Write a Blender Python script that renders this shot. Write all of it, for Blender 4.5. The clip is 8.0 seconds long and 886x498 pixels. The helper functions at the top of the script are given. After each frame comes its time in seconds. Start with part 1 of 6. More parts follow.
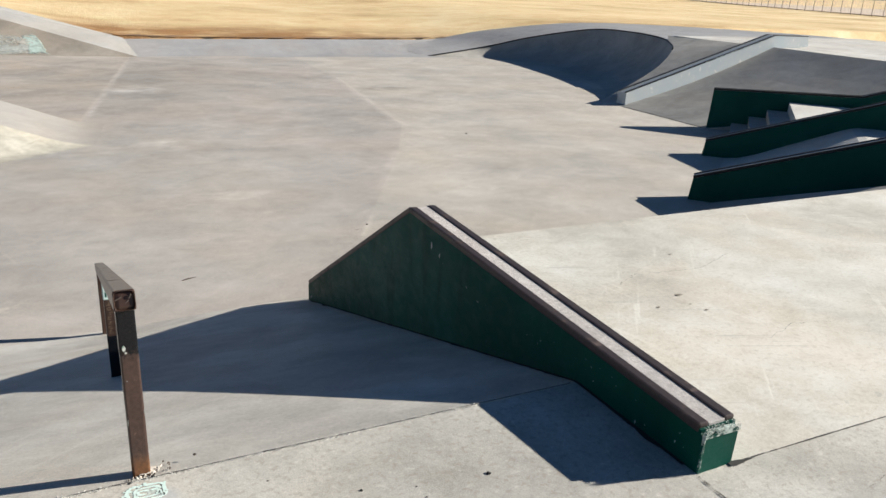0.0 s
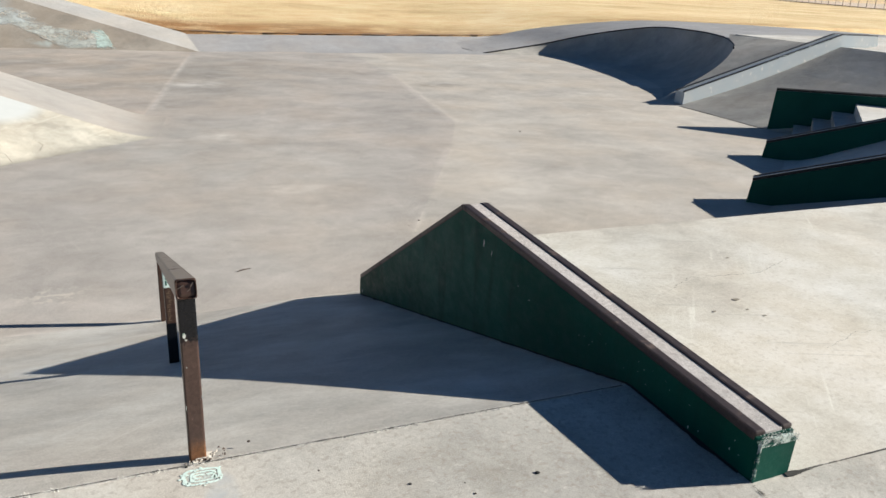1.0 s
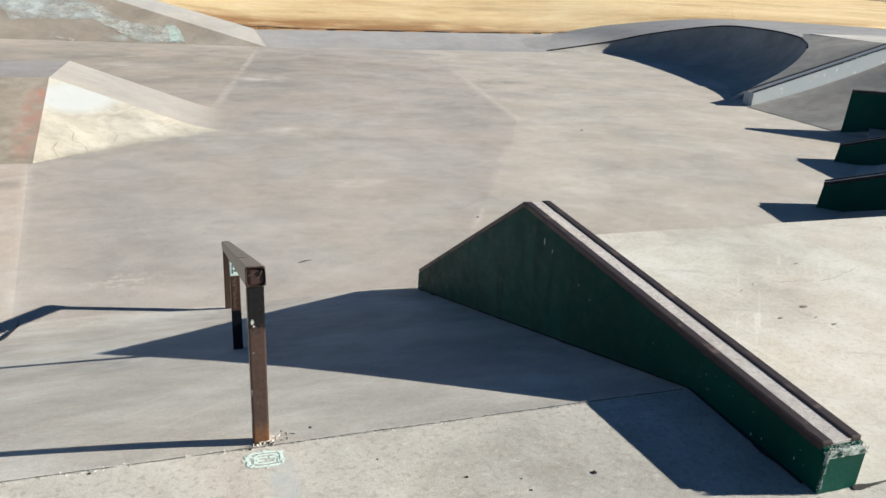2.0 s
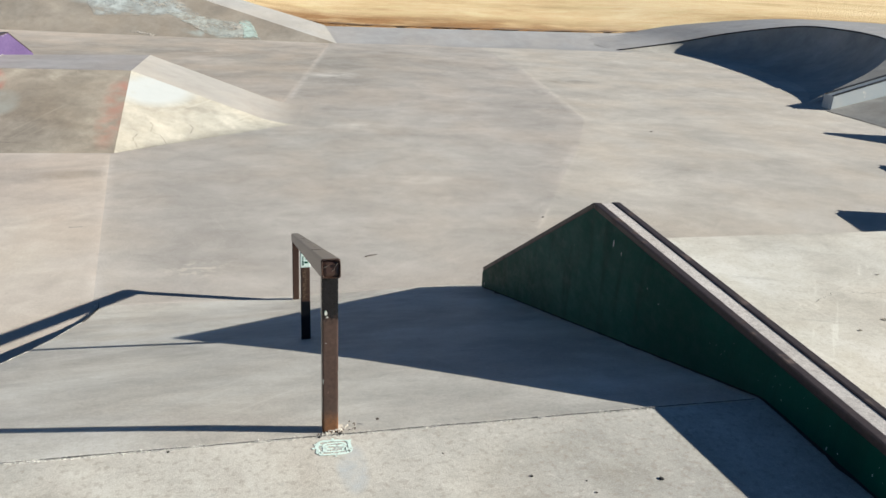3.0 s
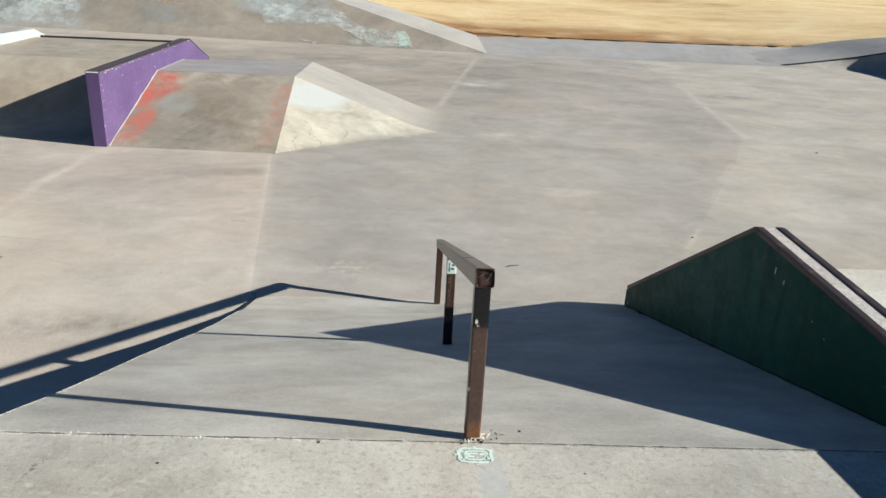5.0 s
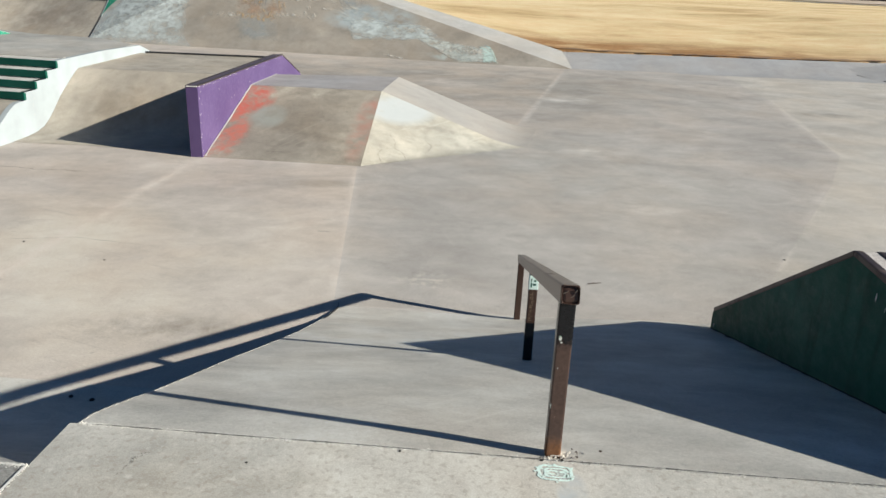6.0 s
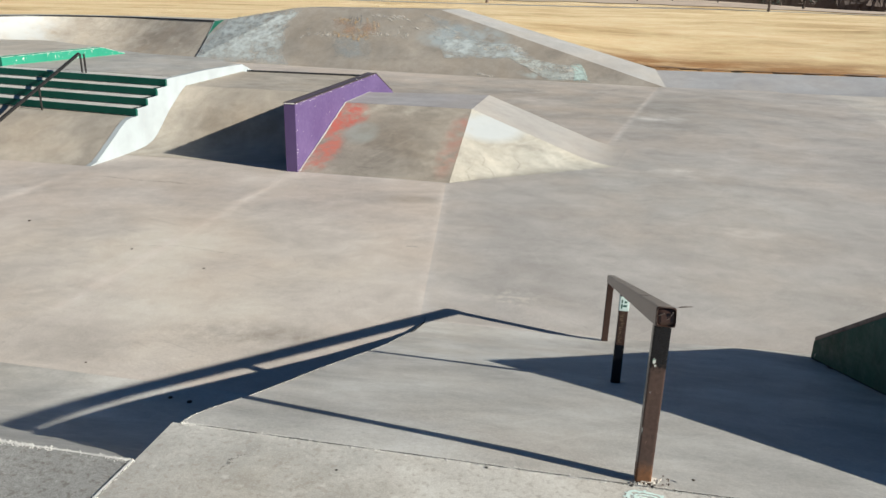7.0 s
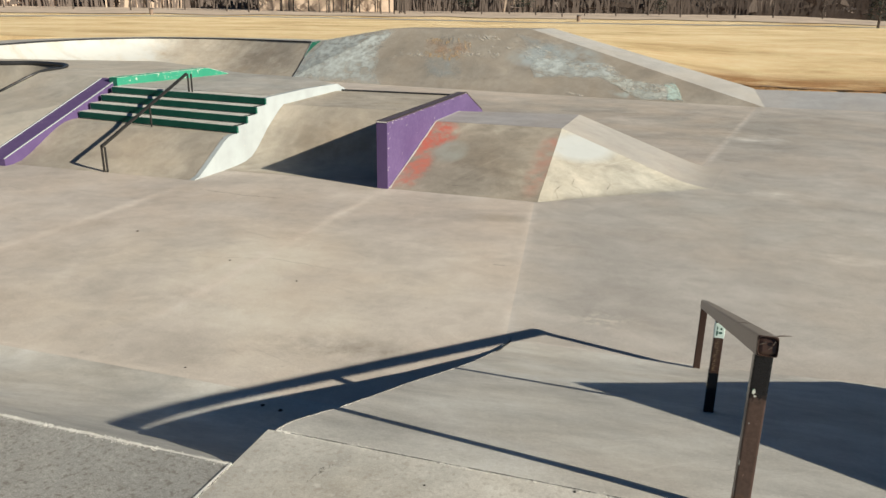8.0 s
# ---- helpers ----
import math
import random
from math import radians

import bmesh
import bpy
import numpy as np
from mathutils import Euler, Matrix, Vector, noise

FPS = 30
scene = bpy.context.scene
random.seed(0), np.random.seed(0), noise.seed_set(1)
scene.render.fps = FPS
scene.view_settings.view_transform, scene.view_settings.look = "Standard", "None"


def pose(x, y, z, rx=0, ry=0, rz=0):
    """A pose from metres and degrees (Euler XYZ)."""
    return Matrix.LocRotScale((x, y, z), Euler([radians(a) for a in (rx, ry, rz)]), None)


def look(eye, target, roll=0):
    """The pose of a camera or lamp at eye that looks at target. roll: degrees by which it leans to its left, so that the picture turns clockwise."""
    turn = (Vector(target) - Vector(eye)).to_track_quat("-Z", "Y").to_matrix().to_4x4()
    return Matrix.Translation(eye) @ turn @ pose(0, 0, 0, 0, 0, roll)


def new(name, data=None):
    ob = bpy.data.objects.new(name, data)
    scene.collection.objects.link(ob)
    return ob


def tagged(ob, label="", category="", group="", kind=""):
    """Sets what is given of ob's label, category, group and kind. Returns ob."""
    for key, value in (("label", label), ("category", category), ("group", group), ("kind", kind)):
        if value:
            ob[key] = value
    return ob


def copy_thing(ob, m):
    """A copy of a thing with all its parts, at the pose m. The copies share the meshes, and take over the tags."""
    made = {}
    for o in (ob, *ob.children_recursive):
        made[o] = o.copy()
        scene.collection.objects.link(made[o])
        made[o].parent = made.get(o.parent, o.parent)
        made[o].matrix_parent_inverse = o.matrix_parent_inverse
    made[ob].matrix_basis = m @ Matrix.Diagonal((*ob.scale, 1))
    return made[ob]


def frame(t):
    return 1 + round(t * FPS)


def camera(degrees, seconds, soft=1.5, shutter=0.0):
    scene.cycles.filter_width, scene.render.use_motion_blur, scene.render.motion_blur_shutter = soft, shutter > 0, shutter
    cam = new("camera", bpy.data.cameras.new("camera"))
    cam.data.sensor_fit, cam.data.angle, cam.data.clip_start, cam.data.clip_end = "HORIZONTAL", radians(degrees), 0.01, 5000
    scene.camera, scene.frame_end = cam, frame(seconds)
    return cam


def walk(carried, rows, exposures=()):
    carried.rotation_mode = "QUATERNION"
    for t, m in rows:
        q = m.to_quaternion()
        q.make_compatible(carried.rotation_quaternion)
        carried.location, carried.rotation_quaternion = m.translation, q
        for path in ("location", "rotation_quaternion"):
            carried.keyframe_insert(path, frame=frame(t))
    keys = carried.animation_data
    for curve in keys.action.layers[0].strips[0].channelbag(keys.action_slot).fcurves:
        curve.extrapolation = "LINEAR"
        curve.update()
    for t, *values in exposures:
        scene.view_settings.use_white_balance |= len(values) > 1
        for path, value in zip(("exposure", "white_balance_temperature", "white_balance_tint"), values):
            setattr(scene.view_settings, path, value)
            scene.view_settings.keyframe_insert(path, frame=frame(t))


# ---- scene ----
cam = camera(61.2, 8.0, soft=1.5)
# seconds, eye (metres), turn (degrees)
PATH = [
    (0.0, 0.243, 0.041, 1.546, 70.09, -2.78, -26.16),
    (0.5, 0.238, 0.043, 1.544, 69.89, -2.84, -24.15),
    (1.0, 0.227, 0.043, 1.546, 69.68, -2.81, -22.11),
    (1.5, 0.216, 0.039, 1.544, 69.47, -2.84, -19.87),
    (3.0, 0.158, 0.028, 1.547, 68.84, -2.93, -12.52),
    (3.5, 0.143, 0.039, 1.544, 68.72, -2.98, -9.95),
    (4.0, 0.128, 0.043, 1.545, 68.69, -2.92, -7.32),
    (4.5, 0.110, 0.044, 1.546, 68.81, -2.84, -4.49),
    (6.0, 0.072, 0.014, 1.558, 69.89, -2.03, 4.63),
    (6.5, 0.058, 0.012, 1.558, 70.40, -1.73, 7.91),
    (7.0, 0.047, -0.004, 1.559, 71.02, -1.34, 11.24),
    (7.5, 0.035, -0.016, 1.559, 71.67, -1.05, 14.60),
    (8.0, 0.023, -0.030, 1.569, 72.28, -0.71, 17.84),
]
walk(cam, [(t, pose(x, y, z, rx, ry, rz)) for t, x, y, z, rx, ry, rz in PATH],
     exposures=[(0.0, 1.08, 6000, 7), (3.0, 1.05, 5960, 5), (4.5, 1.01, 5900, 4), (6.5, 0.87, 5900, 4), (7.5, 0.86, 5900, 6), (8.0, 0.77, 6380, 4)])

# ---- light: low clear winter sun from the east side, blue sky ----
SUN_TO = Vector((1.30, -0.325, 0.552)).normalized()
world = bpy.data.worlds.new("sky")
scene.world = world
world.use_nodes = True
wn = world.node_tree
sky = wn.nodes.new("ShaderNodeTexSky")
sky.sky_type, sky.sun_disc = "NISHITA", False
sky.sun_elevation = math.asin(SUN_TO.z)
sky.sun_rotation = math.atan2(SUN_TO.x, SUN_TO.y)
sky.air_density, sky.dust_density, sky.ozone_density = 1.0, 0.0, 5.0
wn.links.new(sky.outputs[0], wn.nodes["Background"].inputs[0])
wn.nodes["Background"].inputs[1].default_value = 0.0255
sun_data = bpy.data.lights.new("sun", "SUN")
sun_data.energy, sun_data.angle, sun_data.color = 5.0, radians(0.53), (1.0, 0.90, 0.76)
sun = new("sun", sun_data)
sun.matrix_world = look(SUN_TO * 60, (0, 0, 0))

FLAT = -1.18   # level of the riding floor; the deck that the camera stands on is level 0


# ---- materials ----
def nodes(name):
    m = bpy.data.materials.new(name)
    m.use_nodes = True
    return m, m.node_tree, m.node_tree.nodes["Principled BSDF"]


def noise_at(nt, pos, scale, detail=4.0, rough=0.55, stretch=(1, 1, 1), distort=0.0):
    mp = nt.nodes.new("ShaderNodeMapping")
    mp.inputs["Scale"].default_value = stretch
    nt.links.new(pos, mp.inputs["Vector"])
    n = nt.nodes.new("ShaderNodeTexNoise")
    n.inputs["Scale"].default_value, n.inputs["Detail"].default_value = scale, detail
    n.inputs["Roughness"].default_value, n.inputs["Distortion"].default_value = rough, distort
    nt.links.new(mp.outputs[0], n.inputs["Vector"])
    return n.outputs["Fac"]


def ramp(nt, fac, stops):
    r = nt.nodes.new("ShaderNodeValToRGB")
    el = r.color_ramp.elements
    while len(el) < len(stops):
        el.new(0.5)
    for e, (p, c) in zip(el, stops):
        e.position, e.color = p, (*c, 1) if len(c) == 3 else c
    nt.links.new(fac, r.inputs[0])
    return r.outputs[0]


def mix(nt, fac, a, b, mode="MIX"):
    m = nt.nodes.new("ShaderNodeMix")
    m.data_type, m.blend_type = "RGBA", mode
    for sock, val in ((m.inputs["Factor"], fac), (m.inputs["A"], a), (m.inputs["B"], b)):
        if hasattr(val, "is_linked"):
            nt.links.new(val, sock)
        elif isinstance(val, (int, float)):
            sock.default_value = val
        else:
            sock.default_value = (*val, 1)
    return m.outputs["Result"]


def mathn(nt, op, a, b=0.0, clamp=False):
    n = nt.nodes.new("ShaderNodeMath")
    n.operation, n.use_clamp = op, clamp
    for sock, val in ((n.inputs[0], a), (n.inputs[1], b)):
        if hasattr(val, "is_linked"):
            nt.links.new(val, sock)
        else:
            sock.default_value = val
    return n.outputs[0]


def grey(v):
    return (v, v, v)


def position(nt):
    return nt.nodes.new("ShaderNodeNewGeometry").outputs["Position"]


def bump(nt, bsdf, height, strength, distance):
    b = nt.nodes.new("ShaderNodeBump")
    b.inputs["Strength"].default_value, b.inputs["Distance"].default_value = strength, distance
    nt.links.new(height, b.inputs["Height"])
    nt.links.new(b.outputs[0], bsdf.inputs["Normal"])


def paint_mask(nt, pos, centre, size, scale, low, high, soft=0.35):
    """A worn paint patch round a place: 1 inside, broken up by noise."""
    sub = nt.nodes.new("ShaderNodeVectorMath")
    sub.operation = "SUBTRACT"
    sub.inputs[1].default_value = centre
    nt.links.new(pos, sub.inputs[0])
    div = nt.nodes.new("ShaderNodeVectorMath")
    div.operation = "DIVIDE"
    div.inputs[1].default_value = size
    nt.links.new(sub.outputs[0], div.inputs[0])
    ln = nt.nodes.new("ShaderNodeVectorMath")
    ln.operation = "LENGTH"
    nt.links.new(div.outputs[0], ln.inputs[0])
    inside = mathn(nt, "DIVIDE", mathn(nt, "SUBTRACT", 1.0, ln.outputs["Value"]), soft, True)
    n = noise_at(nt, pos, scale, 6, 0.65)
    worn = ramp(nt, n, [(low, grey(0)), (high, grey(1))])
    return mathn(nt, "MULTIPLY", inside, worn, True)


def seam_mask(nt, pos, a, b, width):
    """A soft dusty band along a joint from a to b."""
    mp = nt.nodes.new("ShaderNodeMapping")
    mp.vector_type = "TEXTURE"
    mp.inputs["Location"].default_value = (a[0], a[1], 0)
    mp.inputs["Rotation"].default_value = (0, 0, math.atan2(b[1] - a[1], b[0] - a[0]))
    mp.inputs["Scale"].default_value = (math.dist(a, b), width, 1)
    nt.links.new(pos, mp.inputs["Vector"])
    sep = nt.nodes.new("ShaderNodeSeparateXYZ")
    nt.links.new(mp.outputs[0], sep.inputs[0])
    y = mathn(nt, "SUBTRACT", 1.0, mathn(nt, "ABSOLUTE", mathn(nt, "ADD", sep.outputs["Y"], mathn(nt, "SUBTRACT", noise_at(nt, pos, 3, 3), 0.5))), True)
    ends = mathn(nt, "MULTIPLY", mathn(nt, "MULTIPLY", sep.outputs["X"], 12.0, True), mathn(nt, "MULTIPLY", mathn(nt, "SUBTRACT", 1.0, sep.outputs["X"]), 12.0, True))
    return mathn(nt, "MULTIPLY", y, ends)


def concrete(name, light, dark, grain=1.0, roughness=0.75, paints=(), coarse=0.0, stretch=(1, 1, 1), mottle=1.0, slabs=0.0, tints=(), seams=(), scrape=1.0):
    """Trowelled outdoor concrete: broad clouds, drifted stains, pale scuffs, fine sand grain. paints: (colour, centre, size, scale, low, high)."""
    m, nt, b = nodes(name)
    p = position(nt)
    big = noise_at(nt, p, 0.33, 5, 0.6, stretch, 0.6)
    col = ramp(nt, big, [(0.32, dark), (0.68, light)])
    for colour, centre, size, scale, low, high in tints:
        col = mix(nt, mathn(nt, "MULTIPLY", paint_mask(nt, p, centre, size, scale, low, high, 0.6), 0.85), col, colour)
    cloud = noise_at(nt, p, 0.8, 3, 0.5, (0.9, 1.0, 1), 0.5)
    col = mix(nt, 0.55 * mottle, col, ramp(nt, cloud, [(0.34, grey(0.38)), (0.66, grey(0.62))]), "OVERLAY")
    mid = noise_at(nt, p, 2.1, 6, 0.58, stretch, 0.5)
    if seams:
        ragged = ramp(nt, noise_at(nt, p, 2.2, 6, 0.7), [(0.30, grey(0.1)), (0.62, grey(1))])
    for p0, p1, width, amount in seams:
        col = mix(nt, mathn(nt, "MULTIPLY", mathn(nt, "MULTIPLY", seam_mask(nt, p, p0, p1, width), ragged), amount), col, tuple(c * 1.28 for c in light))
    col = mix(nt, 0.5 * mottle, col, ramp(nt, mid, [(0.28, grey(0.36)), (0.72, grey(0.64))]), "OVERLAY")
    warm = noise_at(nt, p, 0.7, 4, 0.55)
    col = mix(nt, mathn(nt, "MULTIPLY", ramp(nt, warm, [(0.42, grey(0)), (0.68, grey(1))]), 0.4), col, tuple(c * k for c, k in zip(light, (1.03, 0.93, 0.82))))
    # pale dusty scuffs and darker drag marks, drawn out along the riding lines
    scuff = noise_at(nt, p, 0.9, 7, 0.62, (0.85, 1.1, 1), 0.6)
    col = mix(nt, mathn(nt, "MULTIPLY", ramp(nt, scuff, [(0.57, grey(0)), (0.72, grey(1))]), 0.38 * mottle), col, tuple(min(0.8, c * 1.22) for c in light))
    drag = noise_at(nt, p, 0.7, 6, 0.6, (0.8, 1.1, 1), 0.6)
    col = mix(nt, mathn(nt, "MULTIPLY", ramp(nt, drag, [(0.55, grey(0)), (0.72, grey(1))]), 0.42 * mottle), col, tuple(c * 0.72 for c in dark))
    blot = noise_at(nt, p, 7.5, 5, 0.6, (0.9, 1.05, 1), 0.4)
    col = mix(nt, 0.22 * mottle, col, ramp(nt, blot, [(0.3, grey(0.34)), (0.7, grey(0.66))]), "OVERLAY")
    sand = noise_at(nt, p, 55, 4, 0.65)
    col = mix(nt, 0.35 * grain, col, ramp(nt, sand, [(0.3, grey(0.34)), (0.7, grey(0.66))]), "OVERLAY")
    # thin crossing scrapes, and small pale and dark flecks
    for turn, amount, tone in ((0.35, 0.30, 0.62), (-0.9, 0.24, 1.28), (1.3, 0.20, 1.22)):
        mp = nt.nodes.new("ShaderNodeMapping")
        mp.inputs["Rotation"].default_value = (0, 0, turn)
        nt.links.new(p, mp.inputs["Vector"])
        line = noise_at(nt, mp.outputs[0], 5.0, 4, 0.6, (0.22, 4.5, 1), 0.25)
        here = ramp(nt, noise_at(nt, mp.outputs[0], 0.9, 3, 0.5), [(0.48, grey(0)), (0.62, grey(1))])
        col = mix(nt, mathn(nt, "MULTIPLY", mathn(nt, "MULTIPLY", ramp(nt, line, [(0.60, grey(0)), (0.68, grey(1))]), here), amount * scrape), col, tuple(min(0.8, c * tone) for c in (light if tone > 1 else dark)))
    fleck = noise_at(nt, p, 11, 5, 0.7, (1, 0.8, 1))
    col = mix(nt, mathn(nt, "MULTIPLY", ramp(nt, fleck, [(0.66, grey(0)), (0.72, grey(1))]), 0.30 * scrape), col, tuple(min(0.8, c * 1.2) for c in light))
    spots = noise_at(nt, p, 16, 3, 0.5)
    col = mix(nt, mathn(nt, "MULTIPLY", ramp(nt, spots, [(0.68, grey(0)), (0.75, grey(1))]), 0.35), col, tuple(c * 0.55 for c in dark))
    fine = noise_at(nt, p, 210, 3, 0.6)
    col = mix(nt, 0.5 * grain, col, ramp(nt, fine, [(0.3, grey(0.3)), (0.7, grey(0.7))]), "OVERLAY")
    if coarse:
        chips = noise_at(nt, p, 38, 3, 0.6)
        col = mix(nt, mathn(nt, "MULTIPLY", ramp(nt, chips, [(0.54, grey(0)), (0.64, grey(1))]), coarse), col, tuple(c * k for c, k in zip(dark, (0.62, 0.55, 0.5))))
        pale = noise_at(nt, p, 27, 3, 0.6)
        col = mix(nt, mathn(nt, "MULTIPLY", ramp(nt, pale, [(0.6, grey(0)), (0.7, grey(1))]), coarse * 0.8), col, tuple(min(0.8, c * 1.25) for c in light))
    if slabs:
        info = nt.nodes.new("ShaderNodeObjectInfo")
        tone = ramp(nt, info.outputs["Random"], [(0.0, grey(0.5 - slabs)), (1.0, grey(0.5 + slabs))])
        col = mix(nt, 1.0, col, tone, "OVERLAY")
    for colour, centre, size, scale, low, high in paints:
        col = mix(nt, mathn(nt, "MULTIPLY", paint_mask(nt, p, centre, size, scale, low, high), 0.85), col, colour)
    nt.links.new(col, b.inputs["Base Color"])
    nt.links.new(ramp(nt, mid, [(0.3, grey(roughness + 0.1)), (0.7, grey(roughness - 0.12))]), b.inputs["Roughness"])
    b.inputs["Specular IOR Level"].default_value = 0.35
    bump(nt, b, mathn(nt, "ADD", fine, mathn(nt, "MULTIPLY", mid, 1.5)), 0.25 * grain, 0.006)
    return m


def painted(name, colour, worn, wear=0.62, roughness=0.45, under=(0.35, 0.33, 0.3), scale=9.0, stretch=(1, 1, 1)):
    """Old enamel or house paint with chips down to what is under it and scuffs."""
    m, nt, b = nodes(name)
    p = position(nt)
    n1 = noise_at(nt, p, 1.7, 5, 0.6)
    col = mix(nt, ramp(nt, n1, [(0.35, grey(0)), (0.7, grey(1))]), colour, worn)
    chips = noise_at(nt, p, scale, 7, 0.7, stretch)
    chip = ramp(nt, chips, [(wear, grey(0)), (wear + 0.04, grey(1))])
    col = mix(nt, chip, col, under)
    nt.links.new(col, b.inputs["Base Color"])
    nt.links.new(ramp(nt, chips, [(0.3, grey(roughness - 0.12)), (0.7, grey(roughness + 0.2))]), b.inputs["Roughness"])
    b.inputs["Specular IOR Level"].default_value = 0.12
    bump(nt, b, noise_at(nt, p, 60, 4, 0.6), 0.25, 0.003)
    return m


def rusty(name, colour, rust, amount=0.55, roughness=0.4):
    m, nt, b = nodes(name)
    p = position(nt)
    n1 = noise_at(nt, p, 11, 7, 0.7)
    k = ramp(nt, n1, [(amount, grey(0)), (amount + 0.08, grey(1))])
    fine = noise_at(nt, p, 70, 4, 0.6)
    col = mix(nt, k, colour, rust)
    col = mix(nt, 0.5, col, ramp(nt, fine, [(0.3, grey(0.3)), (0.7, grey(0.7))]), "OVERLAY")
    nt.links.new(col, b.inputs["Base Color"])
    nt.links.new(mix(nt, k, grey(roughness), grey(0.85)), b.inputs["Roughness"])
    b.inputs["Metallic"].default_value = 0.25
    bump(nt, b, mathn(nt, "ADD", n1, fine), 0.3, 0.003)
    return m


def dry_grass():
    m, nt, b = nodes("dry_grass")
    p = position(nt)
    broad = noise_at(nt, p, 0.12, 5, 0.6, (0.8, 1.0, 1), 0.5)
    col = ramp(nt, broad, [(0.3, (0.54, 0.37, 0.19)), (0.46, (0.73, 0.55, 0.31)), (0.68, (0.84, 0.67, 0.42))])
    col = mix(nt, paint_mask(nt, p, (3.5, 27.0, -0.6), (16, 7.0, 4.0), 0.45, 0.20, 0.50, 0.6), col, (0.36, 0.20, 0.09))
    mid = noise_at(nt, p, 0.9, 6, 0.7, (0.8, 0.9, 1))
    col = mix(nt, 0.6, col, ramp(nt, mid, [(0.3, grey(0.33)), (0.7, grey(0.66))]), "OVERLAY")
    fine = noise_at(nt, p, 14, 4, 0.7)
    col = mix(nt, 0.5, col, ramp(nt, fine, [(0.3, grey(0.3)), (0.7, grey(0.7))]), "OVERLAY")
    nt.links.new(col, b.inputs["Base Color"])
    b.inputs["Roughness"].default_value = 0.95
    b.inputs["Specular IOR Level"].default_value = 0.1
    bump(nt, b, mathn(nt, "ADD", fine, mid), 0.8, 0.06)
    return m


def plain(name, colour, roughness=0.8, vary=0.3, scale=6.0):
    m, nt, b = nodes(name)
    p = position(nt)
    n = noise_at(nt, p, scale, 5, 0.65)
    col = mix(nt, vary, colour, ramp(nt, n, [(0.3, tuple(c * 0.5 for c in colour)), (0.7, tuple(min(1, c * 1.35) for c in colour))]))
    nt.links.new(col, b.inputs["Base Color"])
    b.inputs["Roughness"].default_value = roughness
    bump(nt, b, n, 0.2, 0.004)
    return m


WARM, COOL = (0.515, 0.457, 0.407), (0.415, 0.366, 0.330)
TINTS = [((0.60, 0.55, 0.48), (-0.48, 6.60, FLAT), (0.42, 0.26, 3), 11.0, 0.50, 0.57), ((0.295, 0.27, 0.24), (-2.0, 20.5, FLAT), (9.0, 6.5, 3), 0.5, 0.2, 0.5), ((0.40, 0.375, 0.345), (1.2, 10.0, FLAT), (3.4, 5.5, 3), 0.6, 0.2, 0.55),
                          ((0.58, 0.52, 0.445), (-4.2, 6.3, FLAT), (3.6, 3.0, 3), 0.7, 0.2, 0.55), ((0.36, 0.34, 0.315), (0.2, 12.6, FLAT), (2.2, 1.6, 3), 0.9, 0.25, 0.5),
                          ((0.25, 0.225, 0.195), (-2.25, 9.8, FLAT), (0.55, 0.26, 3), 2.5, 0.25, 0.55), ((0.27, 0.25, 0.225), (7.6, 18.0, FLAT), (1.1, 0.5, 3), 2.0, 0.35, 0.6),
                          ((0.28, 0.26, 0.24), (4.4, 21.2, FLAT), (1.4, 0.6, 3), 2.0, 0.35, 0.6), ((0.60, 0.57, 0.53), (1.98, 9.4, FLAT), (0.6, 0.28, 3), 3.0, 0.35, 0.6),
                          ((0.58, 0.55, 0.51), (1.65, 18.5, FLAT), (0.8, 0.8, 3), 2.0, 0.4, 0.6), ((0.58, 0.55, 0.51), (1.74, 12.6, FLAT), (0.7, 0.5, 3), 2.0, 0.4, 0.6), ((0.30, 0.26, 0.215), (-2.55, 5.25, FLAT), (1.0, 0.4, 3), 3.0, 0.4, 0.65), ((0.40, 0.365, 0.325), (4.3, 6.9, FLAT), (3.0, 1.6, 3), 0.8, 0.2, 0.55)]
SEAMS = [((-4.44, 5.0), (-4.44, 10.7), 0.14, 1.0), ((-7.5, 5.6), (-7.5, 9.8), 0.15, 0.85), ((-1.27, 5.9), (-2.0, 10.9), 0.09, 0.9), ((3.9, 9.1), (5.1, 11.4), 0.10, 0.6), ((3.0, 7.4), (3.4, 8.1), 0.07, 0.7),
                          ((6.05, 13.2), (6.95, 20.2), 0.16, 0.7), ((0.42, 14.4), (2.1, 24.9), 0.11, 0.7), ((-1.25, 5.89), (2.1, 5.9), 0.05, 0.95), ((-14.0, 4.38), (-1.3, 4.38), 0.06, 0.5)]
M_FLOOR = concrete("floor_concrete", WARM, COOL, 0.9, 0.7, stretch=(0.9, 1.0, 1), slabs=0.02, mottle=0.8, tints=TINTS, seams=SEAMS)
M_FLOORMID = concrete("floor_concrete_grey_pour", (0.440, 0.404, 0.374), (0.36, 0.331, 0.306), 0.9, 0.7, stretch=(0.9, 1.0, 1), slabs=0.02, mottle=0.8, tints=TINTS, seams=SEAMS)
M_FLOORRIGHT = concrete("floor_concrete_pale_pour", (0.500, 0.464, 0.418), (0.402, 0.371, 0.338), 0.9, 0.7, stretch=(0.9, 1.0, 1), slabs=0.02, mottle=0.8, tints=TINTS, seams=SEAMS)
M_BANK = concrete("bank_concrete", (0.565, 0.54, 0.495), (0.45, 0.43, 0.397), 0.9, 0.7, stretch=(0.8, 1.1, 1), mottle=1.3)
STAIN = [((0.46, 0.475, 0.48), (0.385, 2.03, 0.0), (0.06, 0.14, 0.5), 9.0, 0.35, 0.6)]
